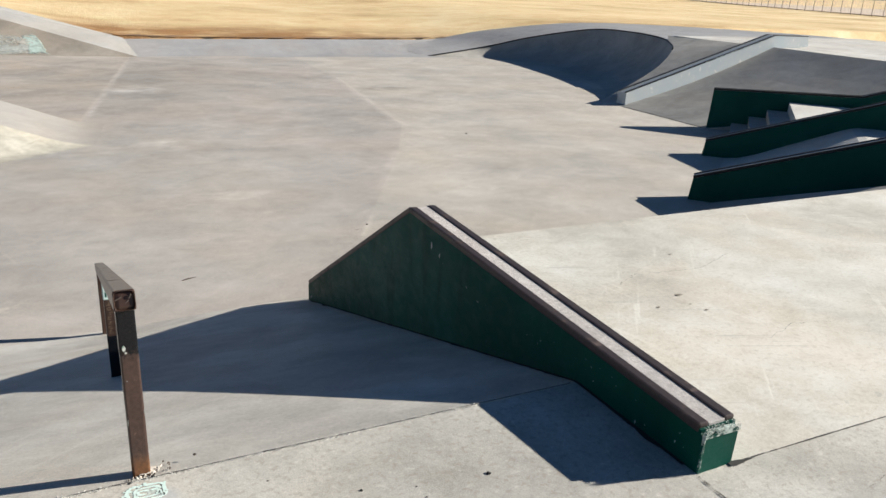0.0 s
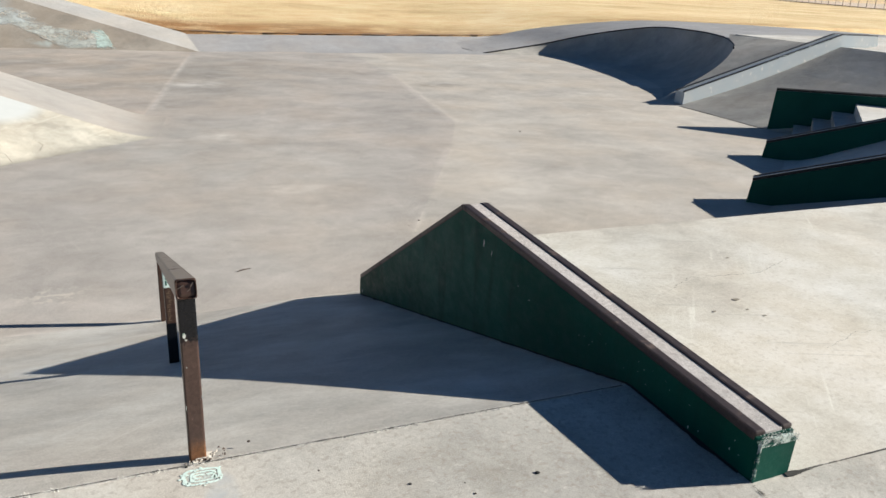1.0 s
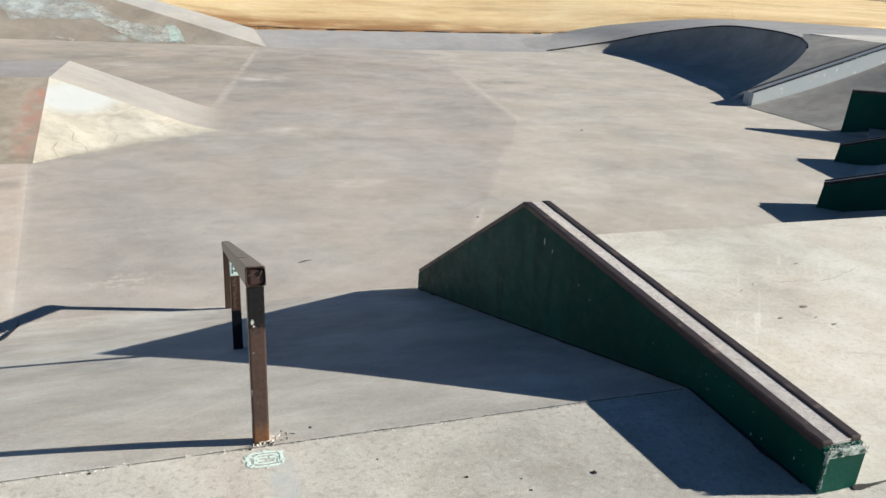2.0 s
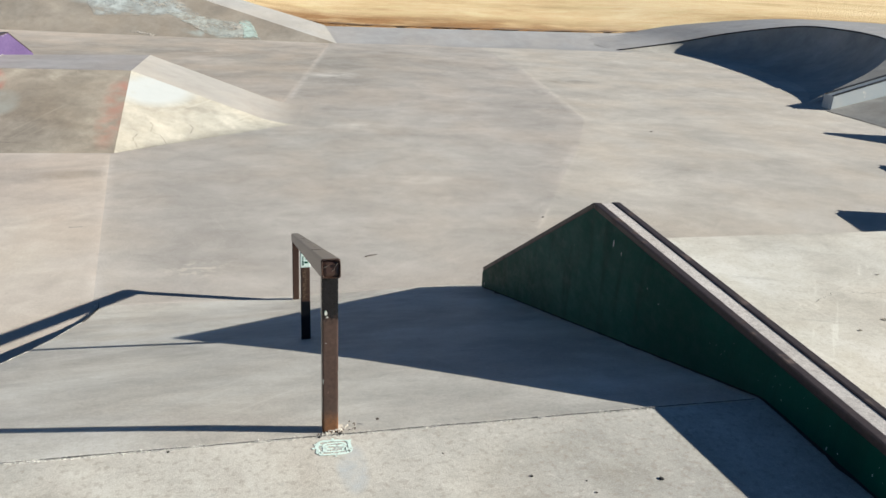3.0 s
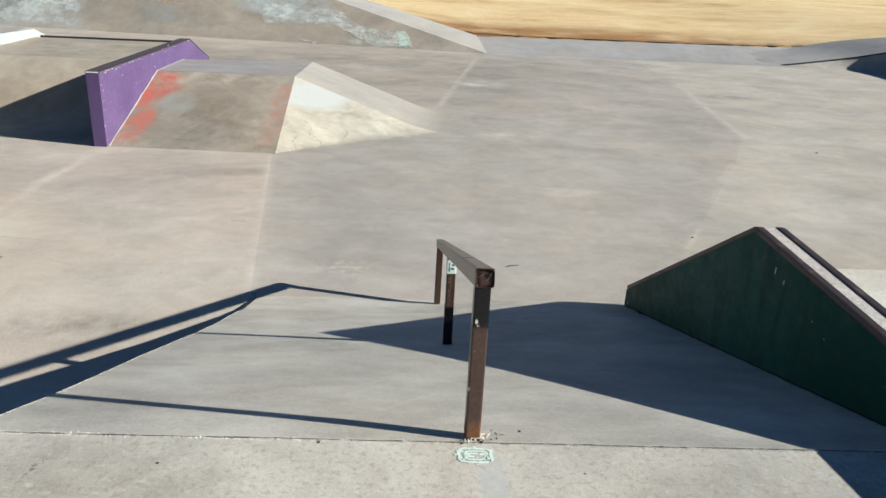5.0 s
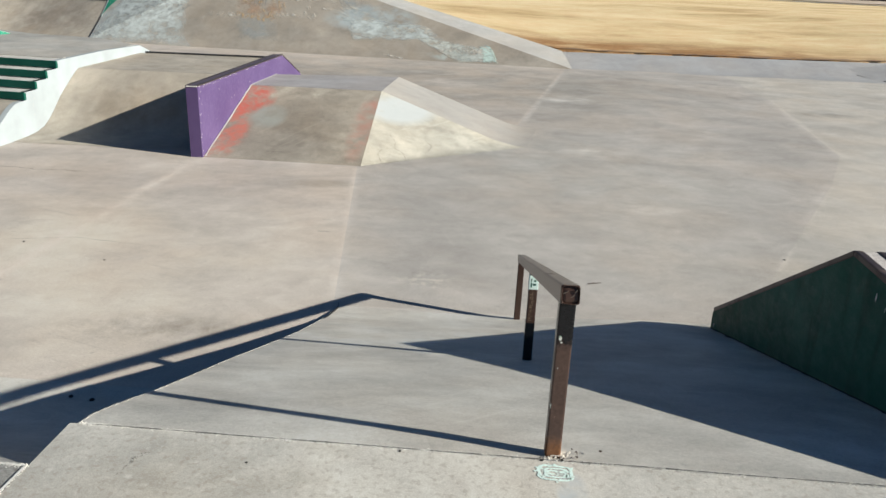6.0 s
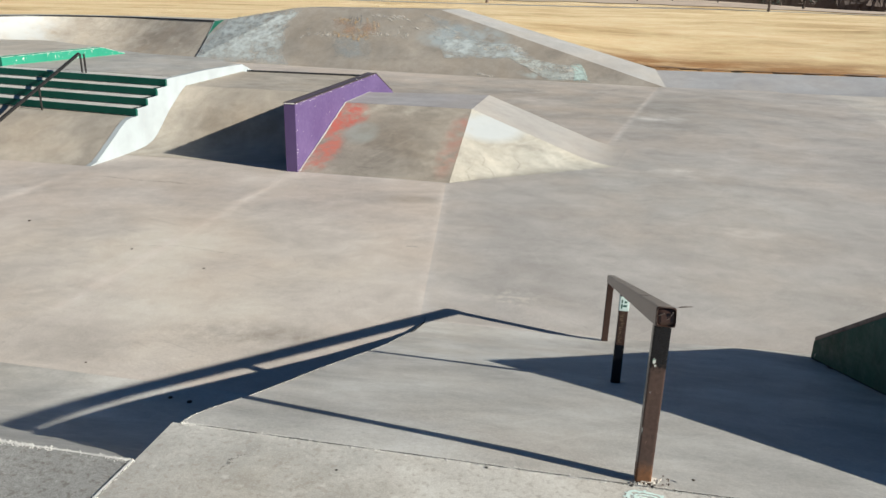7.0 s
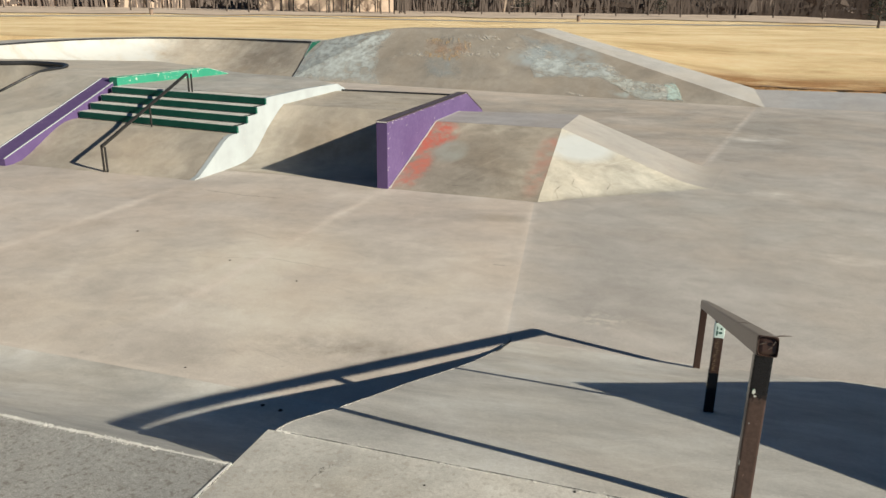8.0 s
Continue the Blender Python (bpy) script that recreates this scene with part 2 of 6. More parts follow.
M_DECK = concrete("deck_concrete", (0.565, 0.542, 0.498), (0.45, 0.430, 0.395), 0.9, 0.85, STAIN, coarse=0.40, mottle=1.4, tints=[((0.40, 0.37, 0.32), (-0.75, 1.85, 0), (0.9, 0.42, 1), 2.2, 0.3, 0.6), ((0.42, 0.39, 0.34), (1.0, 1.9, 0), (0.5, 0.25, 1), 3.0, 0.4, 0.65)])
M_DECKR = concrete("deck_bright_concrete", (0.64, 0.612, 0.553), (0.53, 0.505, 0.455), 0.8, 0.8, coarse=0.24, mottle=1.35, scrape=1.8)
M_ROUGH = concrete("rough_aggregate", (0.335, 0.325, 0.305), (0.235, 0.23, 0.22), 1.8, 0.9, coarse=0.6, stretch=(1.4, 0.7, 1))
M_PALE = concrete("pale_concrete", (0.575, 0.555, 0.52), (0.50, 0.48, 0.45), 0.8, 0.75)
M_GREYBANK = concrete("grey_bank_concrete", (0.42, 0.40, 0.37), (0.34, 0.325, 0.30), 0.8, 0.7)
M_BACK = concrete("back_bank_concrete", (0.355, 0.348, 0.352), (0.305, 0.30, 0.306), 0.7, 0.6, mottle=0.5)
M_HIPGREY = concrete("smooth_hip_concrete", (0.385, 0.36, 0.335), (0.33, 0.31, 0.29), 0.6, 0.7, mottle=0.5)


def worn_joint(name, colour, scale, low, high):
    """Joint filler worn away in places, so that the slab shows through."""
    m, nt, b = nodes(name)
    p = position(nt)
    b.inputs["Base Color"].default_value = (*colour, 1)
    b.inputs["Roughness"].default_value = 0.85
    nt.links.new(ramp(nt, noise_at(nt, p, scale, 7, 0.7), [(low, grey(0)), (high, grey(0.75))]), b.inputs["Alpha"])
    return m


def worn_field(name, colour, scale, low, high, strength=0.85, soft=6.0):
    """Sprayed paint that thins towards the borders of its field and is worn through in places."""
    m, nt, b = nodes(name)
    p = position(nt)
    sep = nt.nodes.new("ShaderNodeSeparateXYZ")
    nt.links.new(nt.nodes.new("ShaderNodeUVMap").outputs[0], sep.inputs[0])
    u, v = sep.outputs["X"], sep.outputs["Y"]
    inner = mathn(nt, "MINIMUM", mathn(nt, "MINIMUM", u, mathn(nt, "SUBTRACT", 1.0, u)), mathn(nt, "MINIMUM", v, mathn(nt, "SUBTRACT", 1.0, v)))
    rough = mathn(nt, "MULTIPLY", mathn(nt, "SUBTRACT", noise_at(nt, p, 1.8, 6, 0.7), 0.42), 0.5)
    edge = mathn(nt, "MULTIPLY", mathn(nt, "ADD", inner, mathn(nt, "MINIMUM", rough, 0.05)), soft, True)
    worn = ramp(nt, noise_at(nt, p, scale, 7, 0.68, (1, 1, 1.6)), [(low, grey(0)), (high, grey(strength))])
    tone = ramp(nt, noise_at(nt, p, 0.9, 4, 0.6), [(0.35, tuple(c * 0.82 for c in colour)), (0.65, tuple(min(0.8, c * 1.12) for c in colour))])
    nt.links.new(tone, b.inputs["Base Color"])
    b.inputs["Roughness"].default_value = 0.8
    nt.links.new(mathn(nt, "MULTIPLY", edge, worn), b.inputs["Alpha"])
    return m


def post_paint():
    """Brown steel, black gloss left on its upper part and rust creeping up from its foot, with ragged borders."""
    m, nt, b = nodes("post_paint")
    p = position(nt)
    sep = nt.nodes.new("ShaderNodeSeparateXYZ")
    nt.links.new(p, sep.inputs[0])
    z = sep.outputs["Z"]
    n1 = noise_at(nt, p, 26, 6, 0.7)
    fine = noise_at(nt, p, 80, 4, 0.6)
    rag = mathn(nt, "ADD", z, mathn(nt, "MULTIPLY", n1, 0.16))
    top = ramp(nt, rag, [(0.50, grey(0)), (0.53, grey(1))])
    low = ramp(nt, mathn(nt, "ADD", z, mathn(nt, "MULTIPLY", n1, 0.12)), [(0.085, grey(1)), (0.135, grey(0))])
    chips = ramp(nt, noise_at(nt, p, 34, 7, 0.75, (1, 1, 0.5)), [(0.64, grey(0)), (0.68, grey(1))])
    col = mix(nt, chips, (0.072, 0.045, 0.037), (0.16, 0.10, 0.08))
    col = mix(nt, top, col, (0.008, 0.008, 0.010))
    col = mix(nt, low, col, (0.17, 0.080, 0.038))
    col = mix(nt, 0.5, col, ramp(nt, fine, [(0.3, grey(0.3)), (0.7, grey(0.7))]), "OVERLAY")
    nt.links.new(col, b.inputs["Base Color"])
    nt.links.new(mix(nt, low, mix(nt, top, grey(0.33), grey(0.22)), grey(0.9)), b.inputs["Roughness"])
    b.inputs["Specular IOR Level"].default_value = 0.3
    bump(nt, b, mathn(nt, "ADD", n1, fine), 0.3, 0.003)
    return m


M_CHIP = painted("chipped_paint", (0.60, 0.60, 0.56), (0.45, 0.49, 0.45), 0.6, 0.8, (0.06, 0.16, 0.11), 60)
M_TALLSIDE = concrete("tall_side_concrete", (0.435, 0.42, 0.40), (0.38, 0.365, 0.35), 0.7, 0.7, mottle=0.5)
M_NEARPOST = post_paint()
M_ENDWORN = worn_joint("streaked_wear", (0.56, 0.62, 0.58), 34, 0.42, 0.62)
M_TAGFILL = worn_joint("thin_white_spray", (0.64, 0.70, 0.66), 45, 0.40, 0.60)
M_SCRAWLWORN = worn_joint("faded_white_spray", (0.68, 0.64, 0.57), 2.6, 0.44, 0.66)
M_OCHREWORN = worn_joint("faded_ochre_spray", (0.60, 0.40, 0.20), 2.6, 0.40, 0.66)
M_MINTWORN = worn_field("worn_mint_spray", (0.54, 0.66, 0.61), 3.5, 0.28, 0.60, 0.9, 9.0)
M_FIELD_BLUE = worn_field("worn_blue_field", (0.56, 0.60, 0.59), 2.6, 0.30, 0.60)
M_FIELD_DUSK = worn_field("faded_dusk_field", (0.43, 0.475, 0.49), 1.6, 0.30, 0.68, 0.62, 3.0)
M_FIELD_PALE = worn_field("worn_pale_field", (0.56, 0.58, 0.54), 3.2, 0.34, 0.60, 0.85, 9.0)
M_FIELD_OCHRE = worn_field("faded_ochre_field", (0.44, 0.28, 0.18), 2.4, 0.40, 0.70, 0.7, 4.0)
M_THINLINE = worn_joint("thin_grey_line", (0.24, 0.25, 0.25), 4, 0.30, 0.5)
M_HAIR = worn_joint("hairline", (0.20, 0.185, 0.16), 22, 0.40, 0.60)
M_OPEN = worn_joint("open_joint_dirt", (0.04, 0.036, 0.032), 14, 0.38, 0.50)
M_SEAL = plain("joint_sealant", (0.64, 0.62, 0.58), 0.8, 0.4, 30)
M_GAP = plain("dark_joint", (0.03, 0.028, 0.026), 0.9, 0.4, 30)
M_GRASS = dry_grass()
M_SOIL = plain("bare_soil", (0.24, 0.15, 0.085), 0.95, 0.6, 3)
def ledge_paint():
    """Dark green paint, chalky and rubbed thin where boards slide up the ledge, with drips and knocks. Bounced ground
    light is in the paler patch too.
    """
    m, nt, b = nodes("dark_green_paint")
    p = position(nt)
    col = mix(nt, ramp(nt, noise_at(nt, p, 1.3, 5, 0.6), [(0.35, grey(0)), (0.7, grey(1))]), (0.001, 0.052, 0.036), (0.002, 0.082, 0.058))
    # paler middle: chalky wear, with light bounced off the ground put into colour
    chalk_bounce = paint_mask(nt, p, (1.95, 4.55, -0.15), (1.0, 1.7, 0.70), 2.4, 0.20, 0.62, 0.8)
    col = mix(nt, mathn(nt, "MULTIPLY", chalk_bounce, 0.7), col, (0.045, 0.135, 0.100))
    drip = noise_at(nt, p, 7, 5, 0.6, (1, 1, 0.16))
    col = mix(nt, mathn(nt, "MULTIPLY", ramp(nt, drip, [(0.52, grey(0)), (0.66, grey(1))]), 0.40), col, (0.003, 0.032, 0.024))
    rub = noise_at(nt, p, 9, 7, 0.72, (1, 1, 1.6))
    col = mix(nt, mathn(nt, "MULTIPLY", ramp(nt, rub, [(0.60, grey(0)), (0.70, grey(1))]), 0.5), col, (0.035, 0.115, 0.085))
    knock = noise_at(nt, p, 48, 4, 0.6)
    col = mix(nt, ramp(nt, knock, [(0.735, grey(0)), (0.76, grey(1))]), col, (0.25, 0.30, 0.27))
    nt.links.new(col, b.inputs["Base Color"])
    nt.links.new(ramp(nt, rub, [(0.3, grey(0.42)), (0.7, grey(0.75))]), b.inputs["Roughness"])
    b.inputs["Specular IOR Level"].default_value = 0.15
    bump(nt, b, mathn(nt, "ADD", noise_at(nt, p, 60, 4, 0.6), rub), 0.3, 0.003)
    return m


M_GREEN = ledge_paint()
M_GREENFAR = painted("dark_green_ledge_paint", (0.009, 0.070, 0.050), (0.014, 0.092, 0.065), 0.74, 0.45, (0.2, 0.26, 0.22), 6)
M_LGREEN = painted("light_green_paint", (0.024, 0.19, 0.118), (0.045, 0.24, 0.155), 0.60, 0.6, (0.5, 0.5, 0.46), 11)
M_PURPLE = painted("purple_paint", (0.088, 0.057, 0.142), (0.112, 0.076, 0.172), 0.665, 0.5, (0.5, 0.46, 0.5), 16)
M_PURPLETOP = painted("dark_purple_top", (0.075, 0.062, 0.085), (0.11, 0.095, 0.12), 0.66, 0.6, (0.3, 0.28, 0.28), 12)
M_WHITE = painted("white_paint", (0.355, 0.385, 0.40), (0.30, 0.32, 0.33), 0.64, 0.55, (0.42, 0.40, 0.36), 5)
M_BLUE = painted("pale_blue_paint", (0.40, 0.45, 0.49), (0.46, 0.48, 0.49), 0.60, 0.5, (0.62, 0.61, 0.58), 6)
M_BROWN = rusty("brown_steel", (0.060, 0.034, 0.026), (0.15, 0.065, 0.03), 0.66, 0.33)
M_WORN = rusty("worn_bare_steel", (0.16, 0.13, 0.11), (0.08, 0.055, 0.045), 0.58, 0.35)
M_GLOSS = rusty("glossy_black_paint", (0.008, 0.009, 0.011), (0.07, 0.035, 0.025), 0.70, 0.16)
M_SCUFF = plain("bare_scuff", (0.42, 0.46, 0.44), 0.7, 0.4, 60)
M_EDGE = rusty("steel_edging", (0.056, 0.041, 0.040), (0.10, 0.072, 0.066), 0.55, 0.45)
M_LEDGETOP = concrete("ledge_top_concrete", (0.55, 0.52, 0.50), (0.40, 0.37, 0.36), 1.4, 0.8, coarse=0.3)
M_COPING = rusty("dark_coping_steel", (0.03, 0.03, 0.032), (0.08, 0.05, 0.04), 0.6, 0.4)
M_BLACK = rusty("black_steel", (0.02, 0.018, 0.017), (0.08, 0.04, 0.025), 0.66, 0.4)
M_MINT = painted("mint_spray_paint", (0.62, 0.78, 0.72), (0.80, 0.85, 0.81), 0.62, 0.7, (0.52, 0.50, 0.45), 60)
M_EDGEPALE = painted("pale_worn_edge", (0.42, 0.50, 0.45), (0.30, 0.46, 0.37), 0.52, 0.7, (0.04, 0.20, 0.13), 8)
M_UPPER = concrete("upper_deck_concrete", (0.47, 0.43, 0.375), (0.39, 0.355, 0.305), 0.8, 0.7, mottle=0.8)
M_POOL = concrete("dark_pool_concrete", (0.26, 0.24, 0.21), (0.17, 0.155, 0.135), 0.8, 0.7, stretch=(1.6, 1.6, 0.35))
M_SPOT = plain("dirty_spot", (0.24, 0.21, 0.17), 0.9, 0.5, 60)
M_GROUT = concrete("cracked_grout", (0.54, 0.51, 0.46), (0.40, 0.37, 0.33), 1.6, 0.9, coarse=0.6)
M_LOT = plain("pinkish_dirt", (0.62, 0.50, 0.40), 0.95, 0.3, 0.5)
M_SIGN = plain("tan_lettering", (0.17, 0.115, 0.07), 0.7, 0.4, 50)
M_BARK = plain("bark", (0.075, 0.058, 0.048), 0.95, 0.5, 8)
M_TWIG = plain("bare_twigs", (0.135, 0.105, 0.09), 0.95, 0.5, 2)
M_NEEDLE = plain("dark_needles", (0.025, 0.035, 0.022), 0.9, 0.6, 2)
M_FENCE = plain("tan_fence_panel", (0.55, 0.44, 0.36), 0.85, 0.25, 1.2)
M_POST = plain("dark_fence_post", (0.22, 0.16, 0.125), 0.8, 0.3, 6)
M_WALLFAR = plain("tan_brick_wall", (0.52, 0.40, 0.31), 0.9, 0.35, 0.8)
M_ROOF = plain("dark_roof_shingle", (0.10, 0.09, 0.085), 0.9, 0.4, 1.5)
M_BARE = plain("leaf_litter", (0.52, 0.41, 0.32), 0.95, 0.6, 0.25)
M_ROAD = plain("far_path", (0.36, 0.33, 0.30), 0.9, 0.3, 0.6)


# ---- mesh helpers ----
def link(name, bm, material, parent=None, label="", smooth=False):
    me = bpy.data.meshes.new(name)
    bmesh.ops.recalc_face_normals(bm, faces=bm.faces)
    bm.to_mesh(me)
    bm.free()
    for mt in material if isinstance(material, (list, tuple)) else (material,):
        me.materials.append(mt)
    if smooth:
        me.polygons.foreach_set("use_smooth", [abs(f.normal.z) > 0.02 for f in me.polygons])
    ob = new(name, me)
    ob.parent = parent
    if label:
        ob["label"] = label
    return ob


def part(name, bm, material, parent, label="", smooth=False):
    return link(name, bm, material, parent, label, smooth)


def empty(name, at, label, category, group=""):
    ob = new(name)
    ob.empty_display_size = 0.1
    ob.location = at
    return tagged(ob, label, category, group)


def ground_piece(name, bm, material, label, category, smooth=False):
    return tagged(link(name, bm, material, None, "", smooth), label, category, kind="structure")


def faces(polys, bm=None):
    """A bmesh of polygons given by places; shared places are one vertex."""
    bm = bm or bmesh.new()
    seen = {}
    for poly in polys:
        vs = []
        for p in poly:
            k = tuple(round(c, 4) for c in p)
            if k not in seen:
                seen[k] = bm.verts.new(p)
            vs.append(seen[k])
        bm.faces.new(vs)
    return bm


def solid(polys, base):
    """Top faces with a skirt down to the level base and a bottom."""
    bm = faces(polys)
    bmesh.ops.recalc_face_normals(bm, faces=bm.faces)
    rim = [e for e in bm.edges if e.is_boundary]
    for e in rim:
        e.smooth = False
    ext = bmesh.ops.extrude_edge_only(bm, edges=rim)
    low = [v for v in ext["geom"] if isinstance(v, bmesh.types.BMVert)]
    for v in low:
        v.co.z = base
    return bm


def prism(profile, origin, along, side, thick):
    """A profile of (distance along, height) pairs, made thick towards side."""
    bm = bmesh.new()
    a, s = Vector(along).normalized(), Vector(side).normalized()
    o = Vector(origin)
    rows = []
    for k in (0, thick):
        rows.append([bm.verts.new(o + a * d + s * k + Vector((0, 0, h))) for d, h in profile])
    n = len(profile)
    bm.faces.new(rows[0])
    bm.faces.new(list(reversed(rows[1])))
    for i in range(n):
        j = (i + 1) % n
        bm.faces.new((rows[0][i], rows[1][i], rows[1][j], rows[0][j]))
    return bm


def box(bm, lo, hi, bevel=0.0):
    """An axis box added to bm, with small chamfers where asked."""
    tmp = bmesh.new()
    bmesh.ops.create_cube(tmp, size=1)
    for v in tmp.verts:
        v.co = Vector([(a + b) / 2 + c * (b - a) for a, b, c in zip(lo, hi, v.co)])
    if bevel:
        bmesh.ops.bevel(tmp, geom=list(tmp.edges), offset=bevel, segments=2, affect="EDGES", profile=0.6)
    me = bpy.data.meshes.new("tmp")
    tmp.to_mesh(me)
    tmp.free()
    bm.from_mesh(me)
    bpy.data.meshes.remove(me)
    return bm


def bar(bm, a, b, w, h, up=(0, 0, 1), bevel=0.004):
    """A square bar from a to b, w wide and h high, added to bm."""
    a, b = Vector(a), Vector(b)
    y = (b - a)
    x = y.cross(Vector(up)).normalized()
    z = x.cross(y).normalized()
    tmp = bmesh.new()
    bmesh.ops.create_cube(tmp, size=1)
    if bevel:
        for v in tmp.verts:
            v.co = Vector((v.co.x * w, v.co.y * y.length, v.co.z * h))
        bmesh.ops.bevel(tmp, geom=list(tmp.edges), offset=bevel, segments=2, affect="EDGES", profile=0.6)
    else:
        for v in tmp.verts:
            v.co = Vector((v.co.x * w, v.co.y * y.length, v.co.z * h))
    m = Matrix((x, y.normalized(), z)).transposed().to_4x4()
    m.translation = (a + b) / 2
    tmp.transform(m)
    me = bpy.data.meshes.new("tmp")
    tmp.to_mesh(me)
    tmp.free()
    bm.from_mesh(me)
    bpy.data.meshes.remove(me)
    return bm


def tube(bm, pts, r, sides=8):
    """A round tube through pts, added to bm."""
    rings = []
    pts = [Vector(p) for p in pts]
    for i, p in enumerate(pts):
        d = (pts[min(i + 1, len(pts) - 1)] - pts[max(i - 1, 0)]).normalized()
        x = d.cross(Vector((0, 0, 1)) if abs(d.z) < 0.95 else Vector((1, 0, 0))).normalized()
        y = d.cross(x)
        rr = r[i] if isinstance(r, (list, tuple)) else r
        rings.append([bm.verts.new(p + (x * math.cos(q) + y * math.sin(q)) * rr) for q in [2 * math.pi * k / sides for k in range(sides)]])
    for i in range(len(rings) - 1):
        for k in range(sides):
            j = (k + 1) % sides
            bm.faces.new((rings[i][k], rings[i][j], rings[i + 1][j], rings[i + 1][k]))
    bm.faces.new(rings[0])
    bm.faces.new(list(reversed(rings[-1])))
    return bm


def spline(pts, n):
    """n places along a smooth curve through pts."""
    pts = [Vector(p) for p in pts]
    q = [pts[0] * 2 - pts[1]] + pts + [pts[-1] * 2 - pts[-2]]
    out = []
    for i in range(n):
        t = i / (n - 1) * (len(pts) - 1)
        k = min(int(t), len(pts) - 2)
        f = t - k
        a, b, c, d = q[k:k + 4]
        out.append(0.5 * ((2 * b) + (c - a) * f + (2 * a - 5 * b + 4 * c - d) * f * f + (3 * b - a - 3 * c + d) * f ** 3))
    return out


def cove(toe, rim, rows=12, bend=70, first=1.0):
    """A concave riding wall lofted from a toe line to a rim line; first: how hollow it is where it begins."""
    bm = bmesh.new()
    grid = []
    for i, (a, b) in enumerate(zip(toe, rim)):
        m = radians(bend)
        hollow = first + (1 - first) * min(1.0, i / 30) ** 1.4
        col = []
        for r in range(rows + 1):
            th = m * r / rows
            h = math.sin(th) / math.sin(m)
            z = h + hollow * ((1 - math.cos(th)) / (1 - math.cos(m)) - h)
            col.append(bm.verts.new((a.x + (b.x - a.x) * h, a.y + (b.y - a.y) * h, a.z + (b.z - a.z) * z)))
        grid.append(col)
    for i in range(len(grid) - 1):
        for r in range(rows):
            bm.faces.new((grid[i][r], grid[i + 1][r], grid[i + 1][r + 1], grid[i][r + 1]))
    return bm


def strip(bm, a, b, width, lift=0.004):
    """A thin flat strip between two places, lying on its surface."""
    a, b = Vector(a), Vector(b)
    d = (b - a).normalized()
    s = Vector((-d.y, d.x, 0)).normalized() * width / 2
    up = Vector((0, 0, lift))
    n = max(2, int((b - a).length / 0.15))
    prev = None
    for i in range(n + 1):
        p = a.lerp(b, i / n) + s.normalized() * (noise.noise(a + (b - a) * (i / n) * 3) * width * 0.5)
        w = s * (0.7 + 0.6 * noise.noise(p * 5 + Vector((3, 1, 0))) + 0.1)
        now = (bm.verts.new(p - w + up), bm.verts.new(p + w + up))
        if prev:
            bm.faces.new((prev[0], now[0], now[1], prev[1]))
        prev = now
    return bm


# ---- ground: one dry grass field out to the horizon ----
def back_edge(x):
    """Where the grass begins behind the park."""
    pts = [(-60, 33.5), (-29, 33.5), (-20, 35.5), (-12, 33.5), (-5, 32.5), (2.0, 26.8), (12.0, 27.45), (16, 27.5), (22, 27.8), (40, 27.8), (60, 27.8)]
    for (a, p), (b, q) in zip(pts, pts[1:]):
        if a <= x <= b:
            return p + (q - p) * (x - a) / (b - a)
    return 28.0


def field_level(x, y):
    dip = math.exp(-((x - 8) / 11) ** 4) * math.exp(-(max(0.0, y - 27) / 25) ** 2)
    r = math.hypot(x, y)
    k = min(1.0, max(0.0, (r - 88) / 95)) * min(1.0, max(0.0, (60 - x) / 45))
    return 1.5 * k * k * (3 - 2 * k) - 0.06 - 0.69 * dip - 0.34 * min(1.0, max(0.0, (r - 35) / 90)) * (1 - dip)


def build_ground():
    xs = [-3000, -900, -300, -220, -180, -140, -110, -85, -65, -50, -42]
    xs += [-42 + 2 * i for i in range(1, 47)] + [60, 80, 110, 140, 200, 300, 900, 3000]
    out = [0.0, 0.35, 0.9, 2, 4, 7, 11, 17, 26, 40, 55, 70, 85, 100, 115, 130, 150, 170, 190, 220, 280, 450, 1200, 3500]
    bm = bmesh.new()
    cols = []
    for x in xs:
        inside = -40 <= x <= 46
        col = []
        for d in reversed(out):
            y = -14 - d
            col.append((x, y, field_level(x, y) if not (inside and d == 0) else -0.15))
        yb = back_edge(x)
        under = -1.9 if inside else -0.1
        for f in (0.01, 0.25, 0.5, 0.75, 0.99):
            y = -14 + (yb + 14) * f
            col.append((x, y, under if inside else field_level(x, y)))
        for d in out:
            y = yb + d
            bumpy = 0.05 * noise.noise(Vector((x * 0.6, y * 0.6, 0))) if 0 < d < 60 else 0
            col.append((x, y, field_level(x, y) + bumpy))
        cols.append([bm.verts.new(p) for p in col])
    for a, b in zip(cols, cols[1:]):
        for i in range(len(a) - 1):
            bm.faces.new((a[i], b[i], b[i + 1], a[i + 1]))
    return ground_piece("ground", bm, M_GRASS, "flat field of dry golden winter grass", "grass field", True)


build_ground()


def soil_edge():
    """Bare trodden soil where the grass meets the concrete."""
    bm = bmesh.new()
    prev = None
    for i in range(160):
        x = -8 + 24 * i / 159
        y = back_edge(x)
        w = 0.16 + 0.16 * abs(noise.noise(Vector((x * 0.5, 0, 4)))) 
        now = []
        for f in (-0.15, 0.3, 0.7, 1.0):
            yy = y + w * f + 0.12 * noise.noise(Vector((x * 2.2, f * 3, 1)))
            now.append(bm.verts.new((x, yy, field_level(x, yy) + 0.035 + 0.03 * noise.noise(Vector((x * 3, yy * 3, 0))))))
        if prev:
            for k in range(3):
                bm.faces.new((prev[k], now[k], now[k + 1], prev[k + 1]))
        prev = now
    return ground_piece("soil_edge", bm, M_SOIL, "bare brown soil along the grass edge", "soil", True)


soil_edge()

